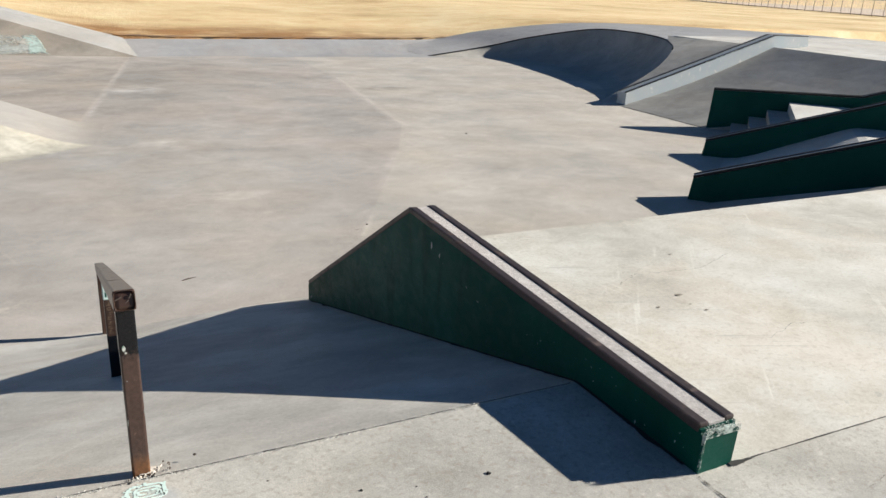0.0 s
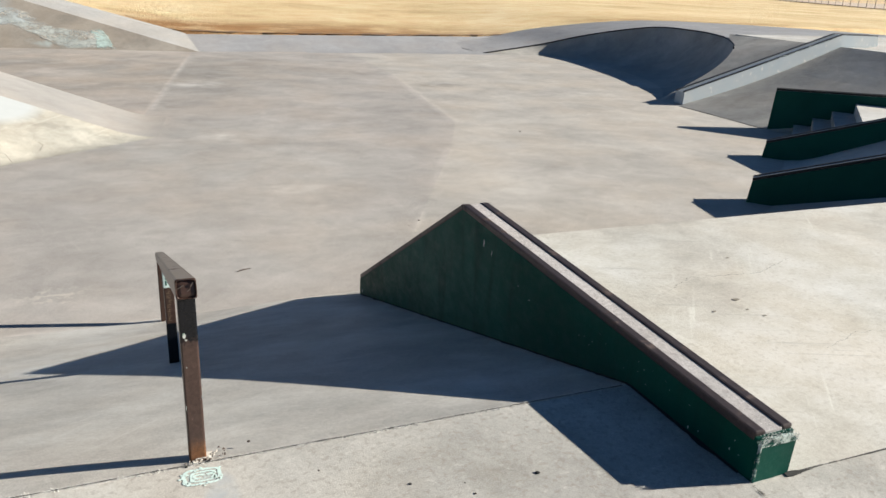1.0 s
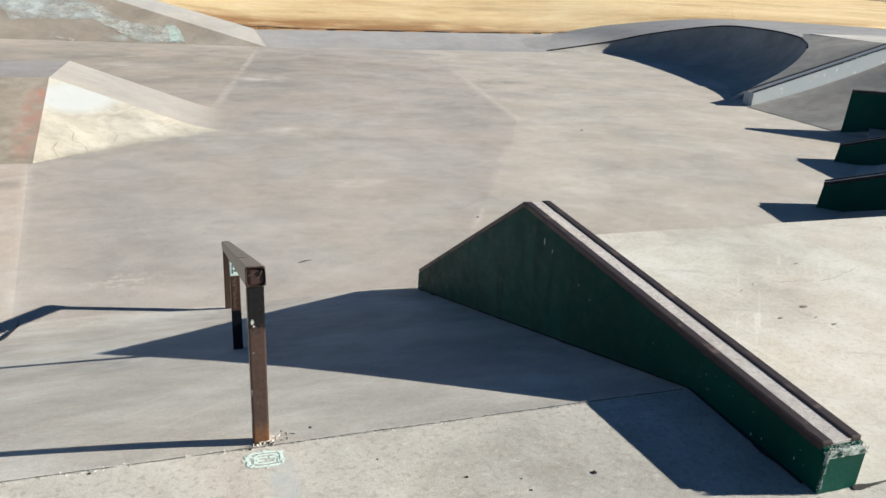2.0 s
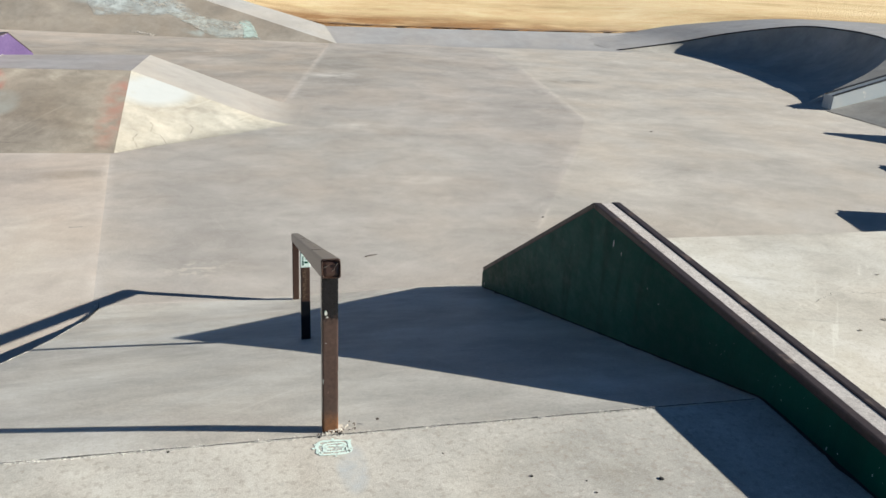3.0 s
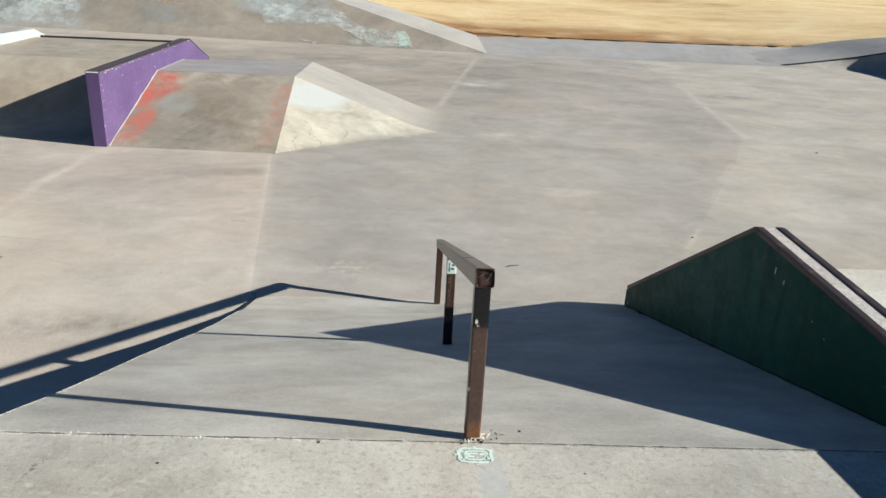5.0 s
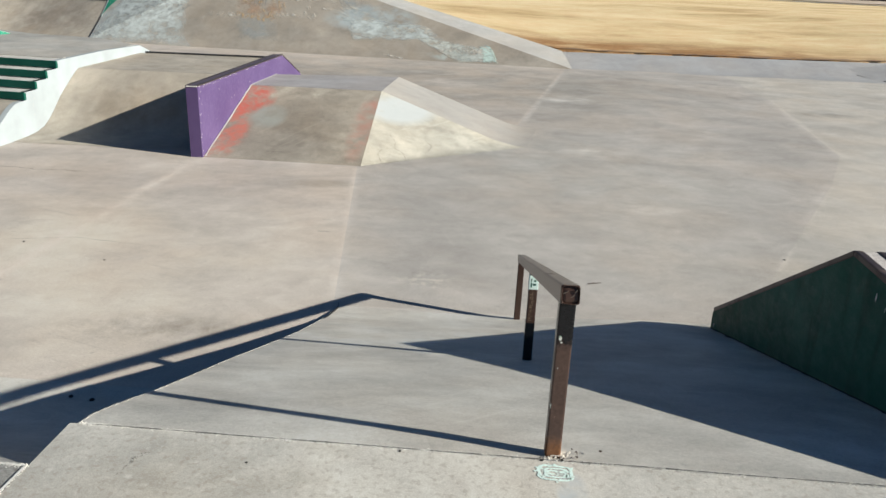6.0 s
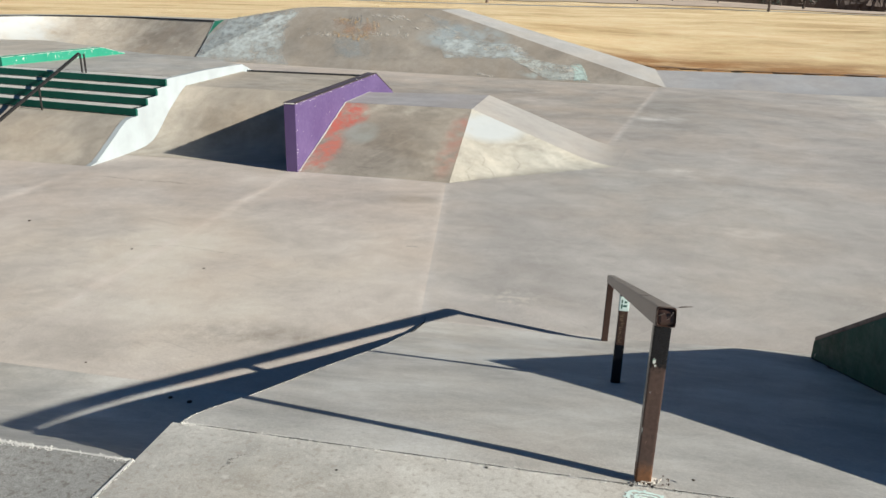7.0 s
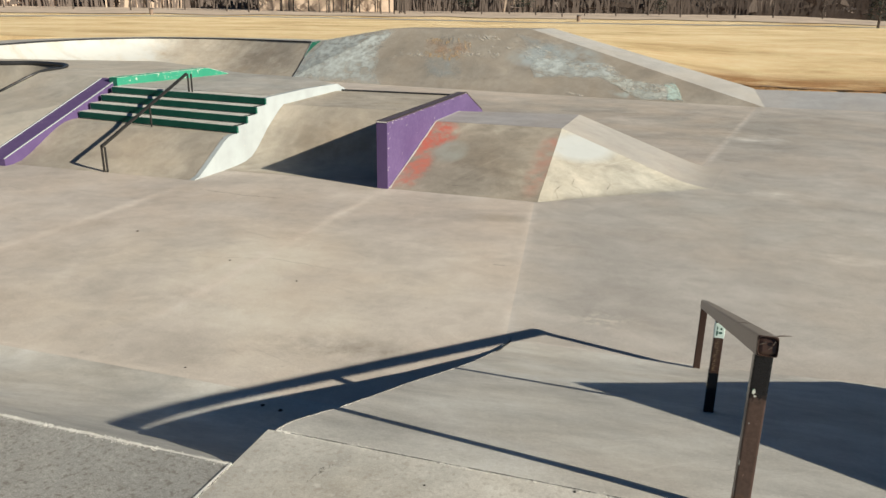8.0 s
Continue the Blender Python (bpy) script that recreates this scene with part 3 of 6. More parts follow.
# ---- the park's concrete ----
bm = faces([[(-34, -14, FLAT - 0.03), (22, -14, FLAT - 0.03), (22, 27.0, FLAT - 0.03), (-34, 32.0, FLAT - 0.03)]])
floor = ground_piece("floor", bm, M_FLOOR, "smooth stained grey-beige concrete riding floor", "concrete floor")
J1 = [(-0.6, -14), (-1.27, 5.9), (-2.0, 10.88), (0.42, 14.65), (2.1, 25.0), (2.3, 27.0)]
J2 = [(1.5, -14), (2.2, 5.9), (5.1, 11.3), (6.05, 13.4), (6.95, 19.9), (7.3, 27.0)]
for edge_a, edge_b in (([(-34, -14), (-34, 31.9)], [(-7.5, 29.6), (-7.5, -14)]), ([(-7.5, -14), (-7.5, 29.6)], [(-4.44, 29.3), (-4.44, -14)]),
                       ([(-4.44, -14), (-4.44, 28.8)], [(x, y) for x, y in reversed(J1)]), ([(x, y) for x, y in J1], [(x, y) for x, y in reversed(J2)]),
                       ([(x, y) for x, y in J2], [(22, 26.9), (22, -14)])):
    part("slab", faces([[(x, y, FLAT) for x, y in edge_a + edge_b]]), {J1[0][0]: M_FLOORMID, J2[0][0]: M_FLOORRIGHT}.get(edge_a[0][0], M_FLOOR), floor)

# the deck underfoot, in three pours
DECK_L, FRONT_Y, LEFT_Y, RIGHT_Y = -1.40, 2.215, 1.96, 3.98
bm = solid([[(DECK_L + 0.004, -14, 0), (2.0268, -14, 0), (2.0268, FRONT_Y, 0), (DECK_L + 0.004, FRONT_Y, 0)]], FLAT - 0.2)
deck_mid = ground_piece("deck_middle", bm, M_DECK, "flat sandy concrete deck above the bank", "concrete deck")
bm = solid([[(-30, -14, 0), (DECK_L - 0.004, -14, 0), (DECK_L - 0.004, LEFT_Y, 0), (-30, LEFT_Y, 0)]], FLAT - 0.2)
ground_piece("deck_left", bm, M_ROUGH, "dark rough exposed-aggregate concrete deck", "concrete deck")
bm = solid([[(2.028, -14, 0), (26, -14, 0), (26, 1.2, 0), (2.028, 1.546, 0)]], FLAT - 0.2)
ground_piece("deck_right_rear", bm, M_DECK, "flat sandy concrete deck slab", "concrete deck")
bm = solid([[(2.028, 1.548, 0), (26, 1.202, 0), (26, 8.3, 0.0), (16.06, 8.02, 0.0), (11.48, 3.77, 0), (10.22, 5.13, 0), (8.99, RIGHT_Y, 0), (2.028, RIGHT_Y, 0)]], FLAT - 0.2)
ground_piece("deck_right", bm, M_DECKR, "bright clean concrete deck slab", "concrete deck")

# banks down to the floor
# the front bank is slightly hollow: distance, height, place of its open edge
HOLLOW = [(2.215, 0.0, -1.37), (2.3, -0.014, -1.363), (2.4, -0.045, -1.355), (2.5, -0.081, -1.349), (2.6, -0.117, -1.342), (2.7, -0.155, -1.336), (3.1, -0.302, -1.336), (3.58, -0.472, -1.332),
          (4.0, -0.622, -1.318), (4.49, -0.800, -1.306), (4.91, -0.950, -1.303), (5.38, -1.092, -1.281), (5.50, -1.126, -1.270), (5.58, -1.144, -1.257), (5.70, -1.158, -1.236), (5.87, -1.171, -1.201)]


def bank_point(f, row):
    y, z, x0 = row
    y += 0.14 * min(1.0, max(0.0, (f - 0.35) / 0.5)) * (y - 2.215) / 3.645
    even = max(FLAT, -(y - 2.215) * 1.18 / (3.645 + 0.14 * min(1.0, max(0.0, (f - 0.35) / 0.5)))) + 0.016 * max(0.0, math.sin(math.pi * min(1.0, (y - 2.215) / 0.42))) * min(1.0, max(0.0, (0.6 - f) / 0.24))
    w = max(0.0, 1 - f / 0.62)
    return (x0 + (2.08 - x0) * f, y, even + (z - even) * w)


ACROSS = [0, 0.04, 0.08, 0.12, 0.16, 0.20, 0.24, 0.28, 0.32, 0.36, 0.42, 0.5, 0.62, 0.8, 1.0]
bm = solid([[bank_point(f, r), bank_point(g, r), bank_point(g, q), bank_point(f, q)] for r, q in zip(HOLLOW, HOLLOW[1:]) for f, g in zip(ACROSS, ACROSS[1:])], FLAT - 0.2)
bank_front = ground_piece("bank_front", bm, M_BANK, "smooth grey concrete bank sloping to the floor", "concrete bank", True)
CURVE_L = [(LEFT_Y, 0.0), (2.04, -0.046), (2.13, -0.102), (2.275, -0.204), (2.38, -0.274), (2.5, -0.365), (2.75, -0.57), (3.0, -0.725), (3.3, -0.88), (3.6, -1.01), (3.9, -1.11), (4.15, -1.165), (4.35, FLAT)]
fine_l = [(v.x, v.y) for v in spline([(a, b, 0) for a, b in CURVE_L], 61)]
bm = solid([[(-30, a, p), (-1.385, a, p), (-1.385, b, q), (-30, b, q)] for (a, p), (b, q) in zip(fine_l, fine_l[1:])], FLAT - 0.2)
ground_piece("bank_left", bm, M_BANK, "short hollow grey concrete bank beside the rail", "concrete bank")
C1, C2, C3, C4 = (8.99, RIGHT_Y, 0), (14.75, 9.13, 0), (17.2, 8.35, 0.24), (17.2, 15.2, 0.24)
Q3 = (15.45, 8.35, -0.27)
T1, T2, T3 = (5.86, 5.87, FLAT), (12.32, 11.68, FLAT), (12.32, 15.2, FLAT)
S0, S1, S2, T2B = (8.06, 7.25, FLAT), (10.17, 4.96, -0.43), (10.22, 5.05, 0.0), (12.70, 11.36, FLAT)
def hollow_at(top, toe, f):
    q = Vector(toe).lerp(Vector(top), f)
    return (q.x, q.y, q.z - 0.10 * math.sin(math.pi * f))


STEPS_R = [k / 8 for k in range(9)]
HOLLOW_R = [[hollow_at(C3, T2, f), hollow_at(C3, T2, g), hollow_at(C4, T3, g), hollow_at(C4, T3, f)] for f, g in zip(STEPS_R, STEPS_R[1:])] + [[T2, *[hollow_at(C3, T2, f) for f in STEPS_R[1:]], Q3]]
bm = solid([[(2.09, RIGHT_Y, 0), C1, T1, (2.09, 5.87, FLAT)], [C1, S1, S0, T1], *HOLLOW_R], FLAT - 0.2)
bank_right = ground_piece("bank_right", bm, M_GREYBANK, "grey concrete bank turning a corner round the floor", "concrete bank")

# sloping bay and landing between the corner ledges
DD, DN = Vector((0.68, -0.733, 0)), Vector((0.733, 0.68, 0))


def corner_at(along, out, z):
    """A place on the corner bank: up the slope, along its toe, height."""
    q = Vector((7.83, 7.478, 0)) + DD * along + DN * out
    return (q.x, q.y, z)


LANDING = FLAT + 0.75   # a little above the landing of the steps
CREST = [(0.32, FLAT), (0.55, FLAT + 0.035), (0.8, FLAT + 0.12), (2.0, FLAT + 0.66), (2.18, LANDING - 0.02), (2.30, LANDING)]
bm = faces([[corner_at(a, 0.12, p), corner_at(a + 0.09, 3.62, p), corner_at(b + 0.09, 3.62, q), corner_at(b, 0.12, q)] for (a, p), (b, q) in zip(CREST, CREST[1:])])
ground_piece("bank_corner", bm, M_PALE, "short grey concrete bank between two green ledges", "concrete bank")
bm = solid([[corner_at(2.305, 0.12, LANDING), corner_at(2.39, 3.62, LANDING), corner_at(5.4, 3.62, LANDING), corner_at(5.4, 0.12, LANDING)]], FLAT - 0.2)
ground_piece("corner_landing", bm, M_PALE, "bright concrete landing above the corner bank", "concrete landing")

# joints along the deck edges: crumbled filler over a dark gap
def crumbs(bm, a, b, count, size, spread, seed):
    rnd = random.Random(seed)
    a, b = Vector(a), Vector(b)
    d = (b - a).normalized()
    side = Vector((-d.y, d.x, 0))
    for _ in range(count):
        f = rnd.random()
        if noise.noise(Vector((f * 9, seed, 0))) < -0.18 and rnd.random() < 0.75:
            continue
        c = a.lerp(b, f) + side * rnd.gauss(0, spread)
        r = size * rnd.uniform(0.4, 1.3)
        top = c + Vector((rnd.uniform(-r, r) * 0.3, rnd.uniform(-r, r) * 0.3, r * 0.55 + 0.003))
        n = 6
        turn = rnd.random() * 6
        ring = [bm.verts.new(c + (d * math.cos(turn + 1.047 * k) * rnd.uniform(0.7, 1.8) + side * math.sin(turn + 1.047 * k) * rnd.uniform(0.5, 1.0)) * r + Vector((0, 0, -0.002))) for k in range(n)]
        t = bm.verts.new(top)
        for k in range(n):
            bm.faces.new((ring[k], ring[(k + 1) % n], t))
    return bm


bm = bmesh.new()
crumbs(bm, (-1.36, FRONT_Y, 0), (2.0, FRONT_Y, 0), 5200, 0.0022, 0.0046, 1)
crumbs(bm, (-5.0, LEFT_Y, 0), (-1.40, LEFT_Y, 0), 3000, 0.0028, 0.0062, 2)
crumbs(bm, (-1.40, 0.2, 0), (-1.40, LEFT_Y, 0), 750, 0.0023, 0.0045, 3)
crumbs(bm, (2.2, 1.545, 0), (4.0, 1.519, 0), 160, 0.0025, 0.004, 4)
strip(bm, (-6.0, LEFT_Y, 0), (-1.40, LEFT_Y, 0), 0.010, 0.003)
strip(bm, (-1.40, 0.2, 0), (-1.40, LEFT_Y, 0), 0.012, 0.0045)
tagged(part("joint_filler", bm, M_SEAL, deck_mid, "crumbled pale joint filler"), kind="stuff")
bm = bmesh.new()
for (y0, z0, x0), (y1, z1, x1) in zip(HOLLOW[:12], HOLLOW[1:]):
    crumbs(bm, (x0 + 0.006, y0, z0), (x1 + 0.006, y1, z1), int(330 * math.dist((y0, z0), (y1, z1))), 0.0014, 0.002, y0)
# thin dark strip laid along the lip, standing in for its shadow
lip = [(-1.262, 5.50, -1.126), (-1.246, 5.58, -1.144), (-1.228, 5.70, -1.158), (-1.208, 5.81, -1.166), (-1.232, 5.95, FLAT + 0.004)]
crack = bmesh.new()
for a, b in zip(lip, lip[1:]):
    strip(crack, a, b, 0.020 if b[1] < 5.9 else 0.008, 0.004)
part("dark_crack", crack, M_GAP, bank_front, "dark strip painted for the broken lip's thin shadow")
crumbs(bm, (-1.258, 5.55, -1.156), (-1.25, 5.92, FLAT), 50, 0.004, 0.008, 41)
crumbs(bm, (-1.25, 5.88, FLAT), (-0.95, 5.92, FLAT), 8, 0.004, 0.02, 42)
tagged(part("broken_lip", bm, M_SEAL, bank_front, "crumbled pale lip at the bank's foot"), kind="stuff")
bm = bmesh.new()
strip(bm, (2.18, 1.5445, 0), (4.6, 1.509, 0), 0.0075, 0.003)
strip(bm, (2.025, 0.7, 0), (2.022, 1.53, 0), 0.013, 0.003)
strip(bm, (-1.3, FRONT_Y, 0), (1.98, FRONT_Y, 0), 0.0075, 0.003)
strip(bm, (-1.401, 0.2, 0), (-1.401, LEFT_Y, 0), 0.005, 0.003)
part("open_joint", bm, M_OPEN, deck_mid, "dark open joint, filled with sand in places")
bm = bmesh.new()
crumbs(bm, (2.185, 1.540, 0), (2.25, 1.538, 0), 12, 0.005, 0.004, 6)
edge = [(2.178, 1.556), (2.172, 1.530), (2.205, 1.524), (2.235, 1.530), (2.30, 1.5345), (2.245, 1.541), (2.222, 1.549), (2.198, 1.551)]
bm.faces.new([bm.verts.new((x, y, 0.004)) for x, y in edge])
part("soil_in_joint", bm, M_GAP, deck_mid, "dark patch with crumbs in the joint's hollow")

# ---- back of the park: low bank, tall painted bank, bowl wall ----
tops = []
for (fa, za), (fb, zb) in zip([(-0.28, 0.002), (-0.1, 0.012), (0.12, 0.06), (0.35, 0.145), (0.6, 0.25), (0.85, 0.365)], [(-0.1, 0.012), (0.12, 0.06), (0.35, 0.145), (0.6, 0.25), (0.85, 0.365), (1.0, 0.44)]):
    tops.append([(2.05 - 0.26 * fa, 25.05 + 1.5 * fa, FLAT - 0.03 + (za if fa > 0.2 else 0.0)), (13.1 + 1.1 * fa, 25.63 + 1.7 * fa, FLAT + za), (13.1 + 1.1 * fb, 25.63 + 1.7 * fb, FLAT + zb), (2.05 - 0.26 * fb, 25.05 + 1.5 * fb, FLAT - 0.03 + (zb if fb > 0.2 else 0.0))])
tops.append([(1.79, 26.55, -0.775), (14.2, 27.33, -0.74), (14.2, 27.63, -0.76), (1.79, 26.85, -0.79)])
bm = solid(tops, FLAT - 0.3)
ground_piece("bank_back", bm, M_BACK, "low grey concrete bank along the grass", "concrete bank", True)
K0, K1, K2, KL = (-11.6, 29.4, 0.82), (-5.8, 29.1, 0.90), (-5.5, 32.0, 0.90), (-15.3, 29.5, 0.18)
TB, TL = (2.36, 25.2, FLAT), (-15.2, 27.4, FLAT)


def tall_point(a, b):
    """A place on the tall bank: a from its left to its right end, b from toe to crest."""
    return Vector(TL).lerp(Vector(TB), a).lerp(Vector(K0).lerp(Vector(K1), a), b)


PAINTS_B = [((0.47, 0.50, 0.49), (-14.6, 28.4, -0.35), (2.6, 2.4, 1.3), 1.8, 0.30, 0.60),
            ((0.38, 0.42, 0.43), (-4.7, 27.7, 0.0), (1.9, 1.8, 0.5), 1.4, 0.36, 0.56),
            ((0.41, 0.45, 0.43), (-1.4, 25.8, -0.95), (1.3, 0.7, 0.24), 3.0, 0.42, 0.60)]
M_TALL = concrete("tall_bank_concrete", (0.345, 0.308, 0.265), (0.27, 0.24, 0.205), 0.8, 0.75, PAINTS_B, mottle=0.9)
NA, NB = 20, 14
END_HOLLOW = 0.14


def end_point(u, b):
    """A place on the bank's outer end: u from the bowl wall to the bank's flat, b from toe to crest."""
    th = radians(78) * b
    h = math.sin(th) / math.sin(radians(78))
    z = h + END_HOLLOW * ((1 - math.cos(th)) / (1 - math.cos(radians(78))) - h)
    low = Vector((TL[0] + (KL[0] - TL[0]) * h, TL[1] + (KL[1] - TL[1]) * h, TL[2] + (KL[2] - TL[2]) * z))
    return low.lerp(tall_point(0, b), u)


bm = solid([[tall_point(i / NA, j / NB), tall_point((i + 1) / NA, j / NB), tall_point((i + 1) / NA, (j + 1) / NB), tall_point(i / NA, (j + 1) / NB)] for i in range(NA) for j in range(NB)]
           + [[end_point(i / 6, j / NB), end_point((i + 1) / 6, j / NB), end_point((i + 1) / 6, (j + 1) / NB), end_point(i / 6, (j + 1) / NB)][1 if j == 0 else 0:] for i in range(6) for j in range(NB)] + [[*[tuple(tall_point(i / NA, 1)) for i in range(NA + 1)], K2, (-11.6, 32.0, 0.82)]], FLAT - 0.3)
for f in bm.faces:
    f.smooth = 0.3 < f.normal.z < 0.97 and f.calc_center_median().x < -7
tall = ground_piece("bank_tall", bm, M_TALL, "tall brown-grey concrete bank with worn graffiti paint", "concrete bank")


def scrawl(name, material, marks, seed, label):
    """Worn sprayed strokes that cannot be read, lying on the tall bank."""
    rnd = random.Random(seed)
    bm = bmesh.new()
    for a, b, da, db, w in marks:
        prev = None
        n = 9
        ph = rnd.uniform(0, 6)
        for k in range(n):
            f = k / (n - 1)
            pa, pb = a + da * f + 0.002 * math.sin(ph + f * 7), b + db * f + 0.012 * math.sin(ph + f * 5)
            c = tall_point(pa, pb)
            ahead = tall_point(pa + da * 0.1 + 0.0003, pb + db * 0.1) - c
            up = (tall_point(pa + 0.01, pb) - c).cross(tall_point(pa, pb + 0.01) - c).normalized()
            side = up.cross(ahead).normalized() * w * (0.25 + 0.25 * math.sin(math.pi * f)) * rnd.uniform(0.6, 1.2)
            c = c + up * 0.016
            now = (bm.verts.new(c - side), bm.verts.new(c + side))
            if prev:
                bm.faces.new((prev[0], now[0], now[1], prev[1]))
            prev = now
    return part(name, bm, material, tall, label)


def bank_patch(name, corners, material, label, seed, rag=0.02):
    """A worn field of sprayed paint on the tall bank between four corners (along, up), its borders ragged."""
    bm = bmesh.new()
    na, nb = 16, 10
    rows = []
    for j in range(nb + 1):
        row = []
        for i in range(na + 1):
            u, v = i / na, j / nb
            (a0, b0), (a1, b1), (a2, b2), (a3, b3) = corners
            a = (a0 * (1 - u) + a1 * u) * (1 - v) + (a3 * (1 - u) + a2 * u) * v
            b = (b0 * (1 - u) + b1 * u) * (1 - v) + (b3 * (1 - u) + b2 * u) * v
            if i in (0, na) or j in (0, nb):
                a += rag * 0.4 * noise.noise(Vector((i * 0.9, j * 0.9, seed)))
                b += rag * 2.0 * noise.noise(Vector((i * 0.9, j * 0.9, seed + 9)))
            b = min(1.0, max(0.0, b))
            at = tall_point(min(1.0, a), b) if a >= 0 else end_point(max(0.0, 1 + a / 0.1), b) + Vector((0, -0.012, 0.018))
            row.append(bm.verts.new(at + Vector((0, -0.004, 0.008 + 0.001 * seed))))
        rows.append(row)
    uv = bm.loops.layers.uv.new("UVMap")
    for j in range(nb):
        for i in range(na):
            f = bm.faces.new((rows[j][i], rows[j][i + 1], rows[j + 1][i + 1], rows[j + 1][i]))
            for loop, (du, dv) in zip(f.loops, ((0, 0), (1, 0), (1, 1), (0, 1))):
                loop[uv].uv = ((i + du) / na, (j + dv) / nb)
    return part(name, bm, material, tall, label)


def scribble(a0, a1, b, height, seed):
    """A row of broken strokes like worn lettering that cannot be read: along, up, run along, run up, width."""
    rnd = random.Random(seed)
    out, a = [], a0
    while a < a1:
        for _ in range(rnd.randint(2, 3)):
            out.append((a + rnd.uniform(-0.004, 0.004), b + rnd.uniform(-0.5, 0.3) * height, rnd.uniform(-0.010, 0.010), rnd.uniform(-0.7, 0.7) * height, rnd.uniform(0.03, 0.09)))
        out.append((a, b + rnd.uniform(-0.4, 0.4) * height, rnd.uniform(0.006, 0.014), rnd.uniform(-0.1, 0.1) * height, rnd.uniform(0.05, 0.10)))
        a += rnd.uniform(0.007, 0.026)
    return out


bank_patch("blue_field", ((-0.09, 0.02), (0.235, 0.0), (0.055, 0.99), (-0.085, 0.99)), M_FIELD_BLUE, "worn pale blue-grey painted field", 1)
bank_patch("blue_square", ((0.335, 0.15), (0.435, 0.15), (0.445, 0.55), (0.312, 0.52)), M_FIELD_DUSK, "faded blue painted square", 2, 0.035)
bank_patch("blue_field", ((0.62, 0.24), (0.87, 0.30), (0.91, 0.51), (0.68, 0.58)), M_FIELD_BLUE, "worn pale blue-grey painted field", 3)
bank_patch("pale_field", ((0.785, 0.02), (0.865, 0.02), (0.925, 0.21), (0.80, 0.37)), M_FIELD_PALE, "worn pale painted field with a straight edge", 4, 0.008)
bank_patch("mint_patch", ((0.838, 0.015), (0.866, 0.015), (0.958, 0.265), (0.922, 0.24)), M_MINTWORN, "pale mint painted patch", 6, 0.01)
bank_patch("ochre_field", ((0.333, 0.54), (0.46, 0.53), (0.535, 0.76), (0.272, 0.82)), M_FIELD_OCHRE, "faded brown-orange sprayed field", 5, 0.05)
bank_patch("grey_field", ((0.70, 0.60), (0.80, 0.52), (0.935, 0.80), (0.82, 0.94)), M_FIELD_DUSK, "faded grey sprayed field along the hip", 7, 0.05)
scrawl("pale_strokes", M_SCRAWLWORN, scribble(0.198, 0.315, 0.555, 0.10, 1) + scribble(0.44, 0.60, 0.575, 0.09, 2) + scribble(0.50, 0.68, 0.865, 0.07, 3) + scribble(0.70, 0.80, 0.72, 0.16, 4)
       + scribble(0.60, 0.70, 0.70, 0.03, 5) + scribble(0.775, 0.895, 0.43, 0.07, 6) + scribble(0.655, 0.685, 0.03, 0.05, 7) + scribble(0.80, 0.92, 0.20, 0.10, 8), 1, "faded white sprayed strokes")
scrawl("ochre_strokes", M_OCHREWORN, scribble(0.315, 0.46, 0.56, 0.13, 11) + scribble(0.30, 0.44, 0.80, 0.08, 12) + scribble(0.46, 0.52, 0.74, 0.12, 13), 2, "faded ochre sprayed strokes")
scrawl("thin_strokes", M_THINLINE, [(a, b, da, db, w * 0.5) for a, b, da, db, w in scribble(0.06, 0.13, 0.60, 0.18, 14)] + [(0.36 + 0.012 * k, 0.70, 0.02, 0.18, 0.03) for k in range(6)], 3, "thin grey drawn lines")
bm = solid([[K1, K2, (2.07, 26.54, -0.735), TB]], FLAT - 0.3)
ground_piece("bank_tall_side", bm, M_TALLSIDE, "pale smooth concrete hip of the tall bank", "concrete bank")

rim = spline([(-15.3, 29.5, 0.18), (-19.9, 30.8, 0.15), (-23.3, 29.8, 0.15), (-24.6, 27.0, 0.15), (-24.4, 24.2, 0.15), (-23.4, 20.0, 0.15), (-23.0, 14.0, 0.15)], 40)
toe = spline([(-15.2, 27.4, FLAT), (-19.4, 28.4, FLAT), (-21.6, 27.8, FLAT), (-22.4, 26.2, FLAT), (-22.2, 24.0, FLAT), (-21.3, 20.0, FLAT), (-20.9, 14.0, FLAT)], 40)
# pale patch and brown end tint deepen the wall's sunlit and shaded parts
M_BOWL = concrete("bowl_wall_concrete", (0.43, 0.385, 0.325), (0.33, 0.29, 0.24), 0.8, 0.65, [((0.44, 0.45, 0.445), (-23.9, 25.6, -0.3), (3.0, 6.0, 2.5), 0.9, 0.28, 0.52)], stretch=(1.6, 1.6, 0.35),
                  tints=[((0.25, 0.21, 0.165), (-6.1, 12.6, -0.75), (1.5, 0.75, 0.5), 2.2, 0.3, 0.6), ((0.31, 0.265, 0.215), (-10.0, 11.0, -0.95), (1.9, 0.6, 0.3), 2.2, 0.34, 0.62), ((0.24, 0.20, 0.16), (-17.6, 29.0, -0.5), (2.4, 1.8, 0.9), 1.4, 0.3, 0.6)])
wall = ground_piece("bowl_wall", cove(toe, rim, NB, 78, END_HOLLOW), M_BOWL, "curved concrete bowl wall with steel coping", "bowl wall", True)
bm = bmesh.new()
tube(bm, [p + Vector((0, 0, 0.02)) for p in rim], 0.034)
part("coping", bm, M_COPING, wall, "dark steel coping tube", True)
